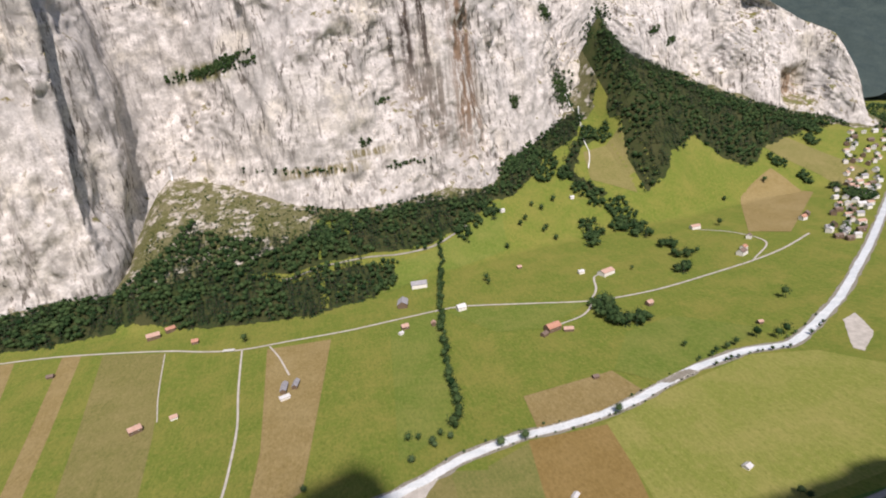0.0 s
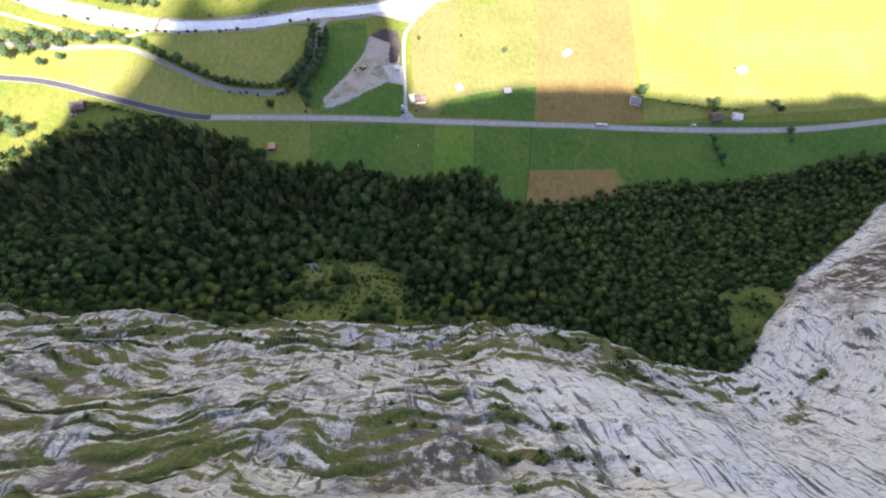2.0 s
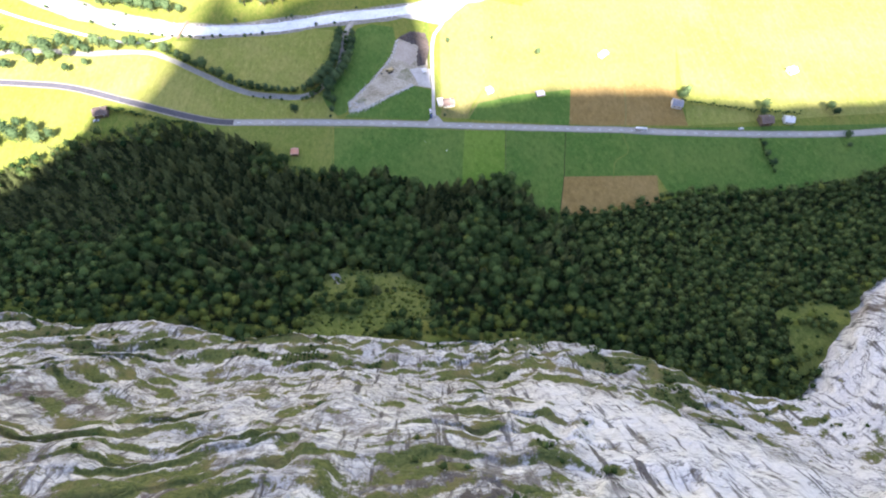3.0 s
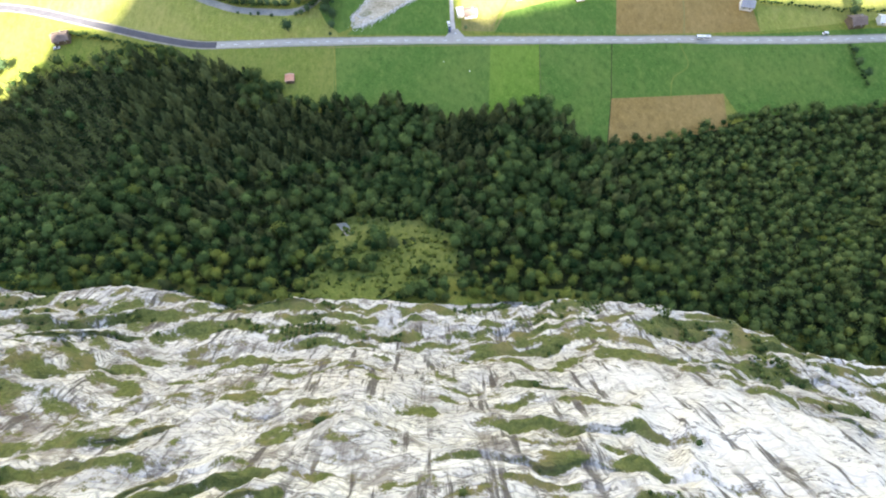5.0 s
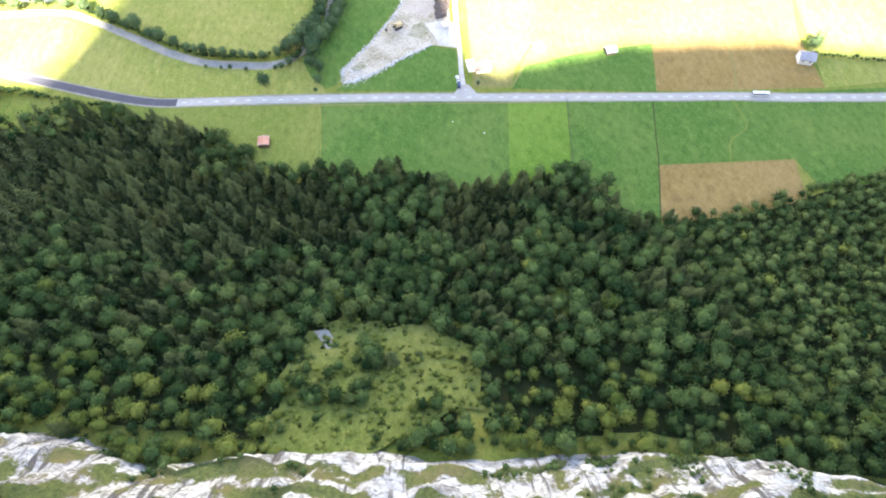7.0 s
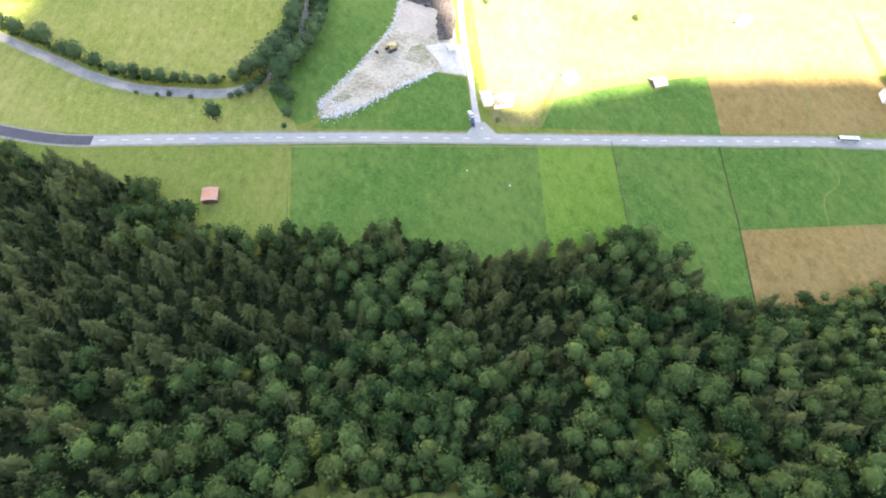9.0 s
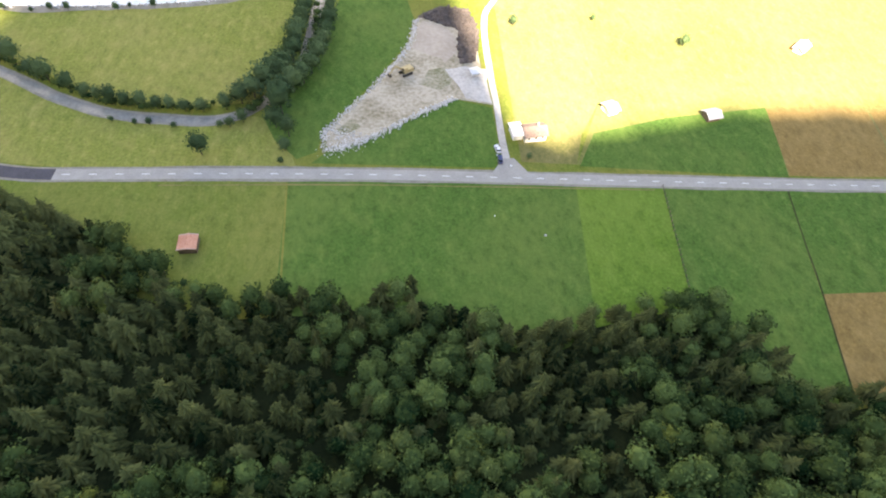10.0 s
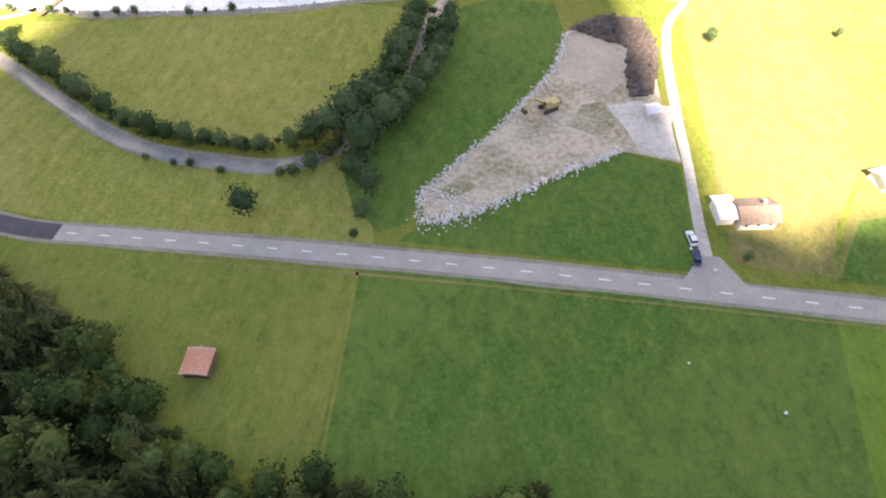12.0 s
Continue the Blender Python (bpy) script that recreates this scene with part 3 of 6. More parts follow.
base = ground_height(foot[:, 0], foot[:, 1])[:, None]
wall = np.clip(steps - 0.6, 0, 1)[None, :] * np.clip((9.0 - steps) / 0.8, 0, 1)[None, :]
px = foot[:, :1] + inward[:, :1] * back
py = foot[:, 1:] + inward[:, 1:] * back
pz = base + up * np.interp(foot[:, 0], [-1500, -400, -200, -150, -118, -75, 3000], [0.6, 0.6, 0.6, 0.62, 0.85, 1.0, 1.0])[:, None]
start = 1 - np.exp(-((px - 157) ** 2 + (py + 368) ** 2 + (pz - 412) ** 2) / 20.0 ** 2)
wall = wall * start
lean = pz + 0.10 * px + 9 * fbm(px / 70, py / 70, pz / 200, 3, 21)
ledged = (1 - 0.85 * spur[:, None]) * (1 - 0.8 * np.clip((px - 195) / 45, 0, 1) * np.clip((pz - 118) / 24, 0, 1))
turf = np.zeros_like(px)
for period, share in ((17.0, 0.75), (8.6, 0.75), (5.2, 0.7)):
    k = lean / period + 1.1 * fbm(px / 46, py / 46, pz / 60, 3, 22)
    f = k - np.floor(k)
    stepped = f ** 3 / (f ** 3 + (1 - f) ** 3)
    strong = np.clip(0.48 + 1.7 * fbm(px / 34, py / 34, pz / 25, 3, 27 + int(period)), 0, 1)
    pz = pz + (stepped - f) * period * share * wall * ledged * strong
    turf = np.maximum(turf, np.clip((0.34 - np.abs(f - 0.06 - np.round(f - 0.06))) / 0.22, 0, 1) * np.clip(strong * 2.4 - 0.2, 0, 1) * np.clip(0.75 + 1.6 * fbm(px / 11, py / 11, pz / 9, 2, 47), 0, 1.15) * (1.0 if period > 10 else 0.88))
push = 7.0 * fbm(px / 60, py / 60, pz / 75, 4, 23) + 3.2 * fbm(px / 13, py / 13, pz / 15, 4, 24)
push = push + 5.0 * spur[:, None] * fbm((px + 0.8 * pz) / 9, (py - 0.6 * pz) / 30, pz / 40, 3, 38) - 6.0 * np.abs(fbm((px + 0.5 * pz) / 13, py / 22, pz / 50, 3, 25)) + 0.8 * fbm(px / 3, py / 3, pz / 3, 3, 26)
px = px - inward[:, :1] * push * wall
py = py - inward[:, 1:] * push * wall
# the mountain behind the cliff: its crest throws the shade that lies on the valley
CREST_X = [-1500, -200, -150, -119, -104, -84, -70, -60, -54, -44, -30, -5, 20, 45, 80, 125, 155, 168, 173, 178, 213, 224, 260, 300, 394, 440, 490, 600, 900, 2400]
SHADE_END = [-80, -80, -65, -45, -10, 32, 62, 95, 150, 176, 168, 134, 136, 172, 200, 212, 188, 136, 60, 14, 6, 15, 26, 35, 35, 22, 14, 8, 15, 15]
behind = np.clip(steps - 9.0, 0, None)[None, :] + 0 * px
crest = np.interp(px + 5 * fbm(px / 9, py / 30, 0 * px, 3, 28), CREST_X, SHADE_END) - py + 14 * fbm(px / 17, py / 17, 0 * px, 4, 29) * np.where(np.abs(px - 50) < 112, 1.6, 0.35) + np.where(np.abs(px - 50) < 105, 22.0, 8.0) * value_noise(px / 5.0, py / 40, 0 * px, 30)
lift = crest * math.tan(radians(SUN_HEIGHT))
pz = np.where(behind > 0, pz + (lift - pz) * np.clip(behind / 2, 0, 1) ** 0.7 * np.where(behind > 2.2, np.clip(1 - (behind - 2.2) * 0.3, 0.6, 1), 1), pz)
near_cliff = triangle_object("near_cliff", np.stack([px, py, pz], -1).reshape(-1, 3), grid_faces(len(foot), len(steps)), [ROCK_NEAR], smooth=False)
near_cliff.data.attributes.new("turf", "FLOAT", "POINT").data.foreach_set("value", (turf * ledged).ravel().astype(np.float32))
tagged(near_cliff, "ledged pale limestone cliff with grassy terraces in shade", "cliff", kind="structure")

# ---- the far cliff across the valley ----
far = smooth_line(FAR_FOOT, 9.0)
way = np.gradient(far, axis=0)
for _ in range(6):
    way[1:-1] = (way[:-2] + 2 * way[1:-1] + way[2:]) / 4
way /= np.linalg.norm(way, axis=1)[:, None]
inward = np.stack([-way[:, 1], way[:, 0]], 1)
top = np.interp(far[:, 0], [-2600, -300, 400, 900, 1300, 1600, 1750, 1850, 1905, 1960, 2000, 2030, 2130, 2300], [1050, 1020, 960, 860, 800, 720, 630, 570, 515, 435, 330, 250, 200, 160])
low = ground_height(far[:, 0], far[:, 1]) - 25
s = np.concatenate([np.linspace(0, 1, 190), [1.03, 1.08]])
fx = far[:, :1] + inward[:, :1] * (s * 95)[None, :]
fy = far[:, 1:] + inward[:, 1:] * (s * 95)[None, :]
fz = low[:, None] + (top - low)[:, None] * np.minimum(s, 1)[None, :]
fx, fy = fx + inward[:, :1] * np.clip(s - 1, 0, 1)[None, :] * 6000, fy + inward[:, 1:] * np.clip(s - 1, 0, 1)[None, :] * 6000
fz = fz - np.clip(s - 1, 0, 1)[None, :] * 2400 * np.clip((600 - top) / 200, 0, 1)[:, None]
edge = np.clip(s * 12, 0, 1)[None, :] * np.clip((1.0 - s) * 30, 0, 1)[None, :]
k = (fz + 0.06 * fx + 22 * fbm(fx / 150, fy / 150, fz / 300, 3, 31)) / 62.0
f = k - np.floor(k)
fz = fz + (f ** 3 / (f ** 3 + (1 - f) ** 3) - f) * 40 * edge * np.clip(0.4 + 1.2 * fbm(fx / 120, fy / 120, fz / 120, 2, 32), 0, 1)
rough = np.clip(0.55 + 1.3 * fbm(fx / 190, fy / 190, fz / 150, 3, 37), 0.12, 1.3)
push = 66 * fbm(fx / 170, fy / 160, fz / 480, 4, 33) + rough * (30 * fbm((fx - 0.35 * fz) / 48, fy / 48, fz / 90, 4, 34) + 9 * fbm((fx - 0.5 * fz) / 17, fy / 17, fz / 26, 3, 36) - 16 * np.abs(fbm((fx + 0.8 * fz) / 38, fy / 38, fz / 60, 3, 39))) - 26 * np.abs(fbm((fx + 0.3 * fz) / 70, fy / 70, fz / 420, 3, 35))
push = push - 55 * np.exp(-((fx - 1850) / 62) ** 4 - ((fz - 320) / 60) ** 4) - 26 * np.exp(-((fx - 425) / 26) ** 2) * np.clip((fz - 420) / 80, 0, 1)
fx, fy = fx - inward[:, :1] * push * edge, fy - inward[:, 1:] * push * edge
far_cliff = triangle_object("far_cliff", np.stack([fx, fy, fz], -1).reshape(-1, 3), grid_faces(len(far), len(s))[:, ::-1], [ROCK_FAR], smooth=False)
tagged(far_cliff, "towering sunlit limestone wall with water streaks", "cliff", kind="structure")

# ---- wooded mountain far behind, up the valley ----
bx, by = np.meshgrid(np.linspace(1500, 4600, 90), np.linspace(1700, 4500, 60))
bz = 150 + (by - 1700) * 0.62 + 120 * fbm(bx / 500, by / 500, 0 * bx, 5, 41) + 16 * fbm(bx / 40, by / 40, 0 * bx, 3, 42)
mountain = triangle_object("mountain", np.stack([bx, by, bz], -1).reshape(-1, 3), grid_faces(60, 90), [WOODED_HAZE], smooth=True)
tagged(mountain, "dark wooded mountainside beyond the far cliff, haze painted into its bluish colour", "mountain", kind="structure")

# ---- fields ----
FIELDS = [
    # between the near forest and the road
    ("field", [(-30, -60), (90, -60), (89, -4), (0, -4), (-30, 0)], MEADOW_OLIVE, "yellowish rough meadow around a small barn"),
    ("field", [(90, -110), (196, -110), (207, -8), (89, -4)], MEADOW_LUSH, "dense dark green meadow beside the road"),
    ("field", [(196, -110), (232.75, -110), (244, -10), (207, -8)], MEADOW_BRIGHT, "strip of bright green meadow beside a fence"),
    ("field", [(232.75, -110), (279, -110), (289, -65), (299, -13), (244, -10)], MEADOW_LUSH, "dark green meadow strip beside a ditch"),
    ("field", [(279.5, -106), (289.8, -65), (372, -65.5), (366, -100)], HAY_FIELD, "brown cut hay field at the forest edge"),
    ("field", [(289.5, -65), (700, -65), (700, -8), (299, -13)], MEADOW_LUSH, "green meadow along the road"),
    ("field", [(372, -65), (700, -65), (700, -110), (385, -110)], MEADOW_LUSH, "green meadow running up to the forest edge"),
    # between the road and the river
    ("field", [(-260, 58), (-150, 47), (-100, 31), (-55, 16), (-28, 8), (0, 4), (92, 2.4), (84, 28), (72, 33), (55, 27.5), (42, 28), (20, 30.5), (-3, 37.5), (-37, 57.5), (-71, 77.5), (-100, 87), (-160, 85), (-240, 80)], MEADOW_GOLD, "pale rough meadow between road and brook"),
    ("field", [(-60, 84), (-30, 66), (0, 47), (45, 38), (70, 42), (85, 70), (88, 120), (60, 124), (0, 112), (-75, 104)], MEADOW_GOLD, "flat olive meadow inside the bend of a brook"),
    ("field", [(98, 4.5), (177.6, 0.5), (177.6, 38), (161, 44), (141, 31), (119, 16.5), (104, 11)], MEADOW_LUSH, "green wedge of meadow between road and gravel pit"),
    ("field", [(100, 11), (102, 24), (109, 34), (124, 56), (140, 85), (145, 108), (142, 126), (120, 130), (106, 124), (100, 100), (96, 78), (89, 56), (82, 44), (76, 32), (82, 18), (92, 7)], MEADOW_LUSH, "narrow green meadow beside a tree-lined brook"),
    ("field", [(186, 4), (210, 2), (216, 20), (230, 43), (238, 172), (212, 156), (190, 130)], MEADOW_DRY, "pale meadow beside a farm track"),
    ("field", [(210, 2), (304, -6), (316, 36), (257, 58), (281, 158), (238, 172), (230, 43)], MEADOW_PALE, "pale green meadow below the road"),
    ("field", [(211, 1), (303, -7), (313, 38), (260, 31), (222, 21)], MEADOW_LUSH, "green meadow strip beside the road"),
    ("field", [(257, 58), (316, 36), (345, 190), (281, 164)], MEADOW_PALE, "pale green hay meadow beside a brown field"),
    ("field", [(304, -6), (318, -7), (415, -9), (416, 40), (432, 100), (446, 186), (342, 192), (314, 50)], HAY_FIELD, "long brown cut hay field between road and river"),
    ("field", [(415, -9), (720, 12), (900, 100), (810, 235), (720, 262), (560, 226), (446, 190), (432, 100)], MEADOW_GOLD, "wide pale green meadow beside the river"),
    # beyond the river, strip by strip up to the far road
    ("field", [(-760, 790), (-490, 758), (-345, 290), (-430, 300), (-700, 330)], HAY_PALE, "brown cut field at the far road"),
    ("field", [(-490, 758), (-400, 744), (-290, 238), (-345, 290)], MEADOW, "narrow green strip field"),
    ("field", [(-400, 744), (-362, 733), (-262, 232), (-290, 238)], HAY_PALE, "thin brown strip field"),
    ("field", [(-362, 733), (-318, 715), (-218, 218), (-262, 232)], MEADOW, "green strip field beyond the river"),
    ("field", [(-318, 715), (-195, 670), (-146, 390), (-120, 190), (-218, 214)], MEADOW_DRY, "olive strip field beyond the river"),
    ("field", [(-195, 670), (-111, 628), (-80, 300), (-60, 190), (-120, 190), (-146, 390)], MEADOW, "green strip field with a barn"),
    ("field", [(-111, 628), (-56, 612), (-34, 300), (-34, 200), (-60, 190), (-80, 300)], MEADOW, "bright green strip field beside a path"),
    ("field", [(-48, 610), (-4, 602), (10, 300), (0, 160), (-26, 196), (-28, 300)], MEADOW, "bright green strip field along a pale path"),
    ("field", [(-4, 602), (112, 592), (66, 200), (4, 158), (10, 300)], HAY_PALE, "brown strip field with a barn"),
    ("field", [(112, 592), (224, 612), (182, 215), (66, 196)], MEADOW, "broad bright green strip field"),
    ("field", [(224, 612), (322, 616), (284, 370), (262, 250), (182, 212)], MEADOW_OLIVE, "green field beside a tree-lined stream"),
    ("field", [(334, 616), (612, 538), (480, 470), (400, 490)], MEADOW_OLIVE, "olive field below the far road"),
    ("field", [(330, 600), (400, 488), (480, 468), (600, 400), (520, 300), (372, 288), (290, 262), (300, 380)], MEADOW, "green field around a farmstead"),
    ("field", [(372, 287), (516, 300), (528, 240), (450, 214), (362, 212)], HAY_PALE, "brown cut field on the river bank"),
    ("field", [(520, 300), (600, 400), (700, 420), (800, 320), (700, 290), (560, 250)], MEADOW_OLIVE, "pale meadow above the river bend"),
    ("field", [(1292, 955), (1460, 1030), (1512, 926), (1197, 680), (1123, 729)], HAY_PALE, "tan cut meadow on the sloping fan"),
    ("field", [(1500, 1130), (1635, 1155), (1773, 967), (1640, 930)], MEADOW_DRY, "dry sloping meadow below the wooded cone"),
    ("field", [(1044, 1165), (915, 1160), (885, 1060), (1005, 985)], MEADOW_DRY, "steep olive meadow wedge between woods"),
    ("field", [(274, 854), (380, 892), (482, 950), (600, 1030), (560, 880), (400, 830)], MEADOW_OLIVE, "sloping meadow under the far wall"),
    ("field", [(120, 735), (270, 775), (380, 850), (290, 850), (190, 800)], MEADOW_OLIVE, "pale sloping meadow below the scree forest"),
]
for n, (name, corners, material, label) in enumerate(FIELDS):
    patch(name, corners, 0.02 + 0.003 * n if n < 17 else 0.4 + 0.012 * (n - 17), material, label)

# ---- roads and paths ----
ROAD_OLD = [(-520, 70), (-400, 60), (-274, 54), (-193, 49), (-150, 43), (-100, 27), (-55, 12), (-28, 4), (-13, 1), (0, 0)]
ROAD_NEW = [(0, 0), (53, -0.5), (100, -1.5), (141, -3), (180, -5), (237, -8), (300, -11), (353, -13.5), (400, -17), (479, -20), (571, -20), (658, -12), (741, 0), (860, 20), (1000, 60), (1200, 140)]
ribbon("road_shoulder", ROAD_OLD + ROAD_NEW[1:], 7.9, 0.07, SHOULDER, 4, 0.06, 1, label="gravelly grass verge along the valley road", category="verge")
ribbon("road_bend", ROAD_OLD, 5.6, 0.12, ASPHALT_DARK, 3, label="dark new asphalt road in a bend", category="road")
road = ribbon("road", ROAD_NEW, 5.6, 0.12, ASPHALT, 3, label="pale worn asphalt road with dashed centre line", category="road")
line = smooth_line(ROAD_NEW, 1.0)
run = np.concatenate([[0], np.cumsum(np.linalg.norm(np.diff(line, axis=0), axis=1))])
for n in range(56):
    s = 3.0 + n * 9.9
    x, y = (np.interp(s + d, run, line[:, k]) for d, k in ((1.5, 0), (1.5, 1)))
    x2, y2 = np.interp(s + 3, run, line[:, 0]), np.interp(s + 3, run, line[:, 1])
    angle = math.degrees(math.atan2(y2 - y, x2 - x))
    bm = bmesh.new()
    box(bm, 0, 0, 0, 3.0, 0.28, 0.012)
    dash = part("dash", bm, ROAD_PAINT, road)
    dash.matrix_basis = pose(float(x), float(y), 0.128, 0, 0, angle)
ribbon("track", [(180, -1), (179.5, 16), (180, 40), (180, 62), (181, 94), (184, 114), (192, 130), (196, 146)], 3.1, 0.10, GRAVEL, 3, 0.08, 2, label="pale gravel farm track beside the pit", category="track")
patch("junction_apron", [(172, -3), (189, -4), (183, 6), (178, 6)], 0.118, ASPHALT, "flared road junction apron of asphalt", "road")
OPP_ROAD = [(-900, 830), (-685, 787), (-560, 772), (-428, 752), (-300, 715), (-189, 676), (-120, 643), (-50, 621), (40, 618), (140, 614), (236, 620), (324, 625), (381, 620), (500, 575), (606, 536), (690, 527), (771, 531), (900, 552), (1003, 572), (1100, 600), (1218, 651)]
ribbon("valley_road", OPP_ROAD, 5.0, 0.75, GRAVEL, 8, label="narrow pale road on the far side of the valley", category="road")
ribbon("field_path", [(-50, 618), (-39, 473), (-28, 372), (-26, 290), (-27, 220), (-30, 186)], 3.2, 0.75, GRAVEL, 6, 0.06, 3, label="pale footpath between strip fields", category="path")
ribbon("field_path", [(-195, 668), (-170, 520), (-150, 430)], 1.8, 0.75, GRAVEL, 6, 0.06, 3, label="thin grassy path to a barn", category="path")
ribbon("farm_drive", [(0, 612), (20, 560), (40, 490)], 3.0, 0.75, GRAVEL, 6, label="farm drive through a brown field", category="path")
ribbon("farm_drive", [(606, 537), (590, 510), (560, 485), (505, 470)], 4.0, 0.75, GRAVEL, 6, label="curved gravel drive to a farmstead", category="path")
ribbon("farm_drive", [(606, 537), (640, 580), (668, 640), (700, 650)], 4.0, 0.75, GRAVEL, 6, label="gravel drive up to a barn", category="path")
ribbon("farm_drive", [(1003, 575), (1100, 650), (1090, 740), (1037, 800)], 4.0, 0.9, GRAVEL, 8, label="gravel lane winding up to a farm", category="path")
ribbon("river_path", [(-420, 262), (-330, 205), (-266, 158), (-186, 124), (-121, 104), (-84, 107), (-70, 118)], 3.0, 0.09, GRAVEL, 5, 0.06, 3, label="pale riverside path", category="path")

ribbon("forest_track", [(20, 832), (45, 829), (120, 848), (217, 872), (300, 882), (370, 899), (430, 930), (482, 958)], 4.5, 1.3, GRAVEL_GREY, 8, 0.2, 4, label="pale forest track along the wooded scree", category="track")

# ---- river, brook and gravel banks ----
RIVER = [(-900, 560), (-640, 420), (-500, 330), (-395, 268), (-252, 187), (-145, 139), (-66, 121), (14, 124), (77, 138), (152, 151), (204, 167), (260, 190), (331, 203), (402, 204), (485, 215), (557, 238), (621, 259), (721, 273), (792, 266), (848, 288), (905, 317), (1003, 371), (1123, 450), (1265, 544), (1447, 671), (1700, 850)]
ribbon("river_bank", RIVER, 23.0, 0.09, SHOULDER, 6, 0.14, 5, label="stony grassy banks of the river", category="bank")
ribbon("river", RIVER, 13.5, 0.16, RIVER_WATER, 5, 0.10, 6, label="milky white glacial river running over stones", category="water")
BROOK = [(-290, 70), (-262, 72), (-225, 90), (-190, 92), (-150, 88), (-100, 90), (-71, 80), (-37, 60), (-3, 40), (20, 33), (42, 30.5), (55, 30), (68, 35), (78, 46), (88, 62), (93, 86), (95, 118), (104, 138)]
ribbon("brook_bank", BROOK, 6.2, 0.085, SHOULDER, 4, 0.16, 7, label="muddy stony banks of a brook", category="bank")
ribbon("brook", BROOK, 4.2, 0.14, BROOK_WATER, 4, 0.14, 8, label="shallow grey brook winding through meadow", category="water")
patch("gravel_bank", [(140, 143), (165, 137), (188, 130), (199, 138), (222, 165), (205, 163), (160, 149)], 0.15, GRAVEL, "pale gravel bank where brook meets river", "gravel", 1.5)
patch("gravel_yard", [(922, 296), (958, 306), (925, 246), (862, 206), (856, 220)], 0.2, GRAVEL, "bare pale gravel yard beside the river", "gravel", 2.0)

# ---- gravel pit ----
PIT = [(104, 13), (103, 23), (110, 33), (125, 55), (141, 84), (146, 108), (163, 117), (176, 110), (176, 66), (178, 54), (178, 40), (162, 44), (141, 32), (119, 17)]
patch("gravel_pit", PIT, 0.12, PIT_GRAVEL, "trampled grey gravel pit with stony edges", "gravel", 1.0)
patch("turned_earth", [(146, 109), (160, 120), (175, 116), (178, 96), (174, 72), (166, 70), (166, 86), (168, 98), (158, 103), (152, 107)], 0.35, DARK_EARTH, "heaped dark earth at the pit's edge", "earth", 1.5)

patch("weedy_patch", [(107, 20), (112, 19), (117, 26), (114, 31), (109, 27)], 0.16, PIT_WEEDS, "weedy green patch in the gravel pit", "grass", 3.0)
patch("weedy_patch", [(146, 52), (154, 50), (161, 58), (158, 68), (150, 66)], 0.16, PIT_WEEDS, "sparse weeds growing on trampled gravel", "grass", 4.5)
patch("pit_entrance", [(158, 66), (164, 50), (166, 45), (178.4, 41), (178.4, 66), (168, 69)], 0.165, GRAVEL, "pale gravel drive into the pit", "gravel", 2.2)
patch("pit_floor_pale", [(143, 84), (150, 78), (160, 72), (165, 80), (164, 92), (158, 101), (149, 105), (146, 100)], 0.17, PIT_TAN, "brownish bare floor of the gravel pit", "gravel", 3.5)

# ---- trees ----
def tube(points, radii, sides=5):
    """Corners and triangles of a tapered stem through points."""
    points, verts, tris = np.asarray(points, float), [], []
    for p, r in zip(points, radii):
        for a in np.arange(sides) * 2 * np.pi / sides:
            verts.append(p + r * np.array([math.cos(a), math.sin(a), 0]))
    for i in range(len(points) - 1):
        for k in range(sides):
            a, b, c, d = i * sides + k, i * sides + (k + 1) % sides, (i + 1) * sides + (k + 1) % sides, (i + 1) * sides + k
            tris += [(a, b, c), (a, c, d)]
    return np.array(verts), np.array(tris)


def joined(pieces):
    verts, tris, n = [], [], 0
    for v, t in pieces:
        verts.append(v)
        tris.append(np.asarray(t) + n)
        n += len(v)
    return np.concatenate(verts), np.concatenate(tris)


def spruce(height, radius, r, levels=10, boughs=12):
    """A spruce: stem, and whorls of drooping boughs that are folded like a roof."""
    stem = tube([(0, 0, 0), (0, 0, height * 0.5), (0, 0, height * 0.97)], [height * 0.018, height * 0.011, 0.03])
    pieces = []
    for level in range(levels):
        f = level / (levels - 1)
        z = height * (0.10 + 0.84 * f)
        reach = radius * 1.12 * (1 - f) ** 0.64 * r.uniform(0.8, 1.12) + 0.3
        count = max(5, int(boughs * (1 - 0.45 * f)))
        turn = r.uniform(0, 6.28)
        for k in range(count):
            a = turn + (k + r.uniform(-0.22, 0.22)) * 2 * np.pi / count
            length = reach * r.uniform(0.65, 1.2)
            drop = length * r.uniform(0.25, 0.5)
            width = length * r.uniform(0.11, 0.19) + 0.10
            out, side = np.array([math.cos(a), math.sin(a), 0]), np.array([-math.sin(a), math.cos(a), 0])
            c = np.array([0, 0, z])
            mid = c + out * length * 0.58 + np.array([0, 0, -drop * 0.28])
            tip = c + out * length + np.array([0, 0, -drop])
            sag = np.array([0, 0, -0.30 * width - 0.15])
            v = np.array([c + np.array([0, 0, 0.12]), mid + side * width + sag, mid + np.array([0, 0, 0.08]), mid - side * width + sag, tip])
            pieces.append((v, [(0, 1, 2), (0, 2, 3), (1, 4, 2), (2, 4, 3)]))
    top = tube([(0, 0, height * 0.9), (0, 0, height)], [0.3, 0.02], 4)
    pieces.append(top)
    return stem, joined(pieces)


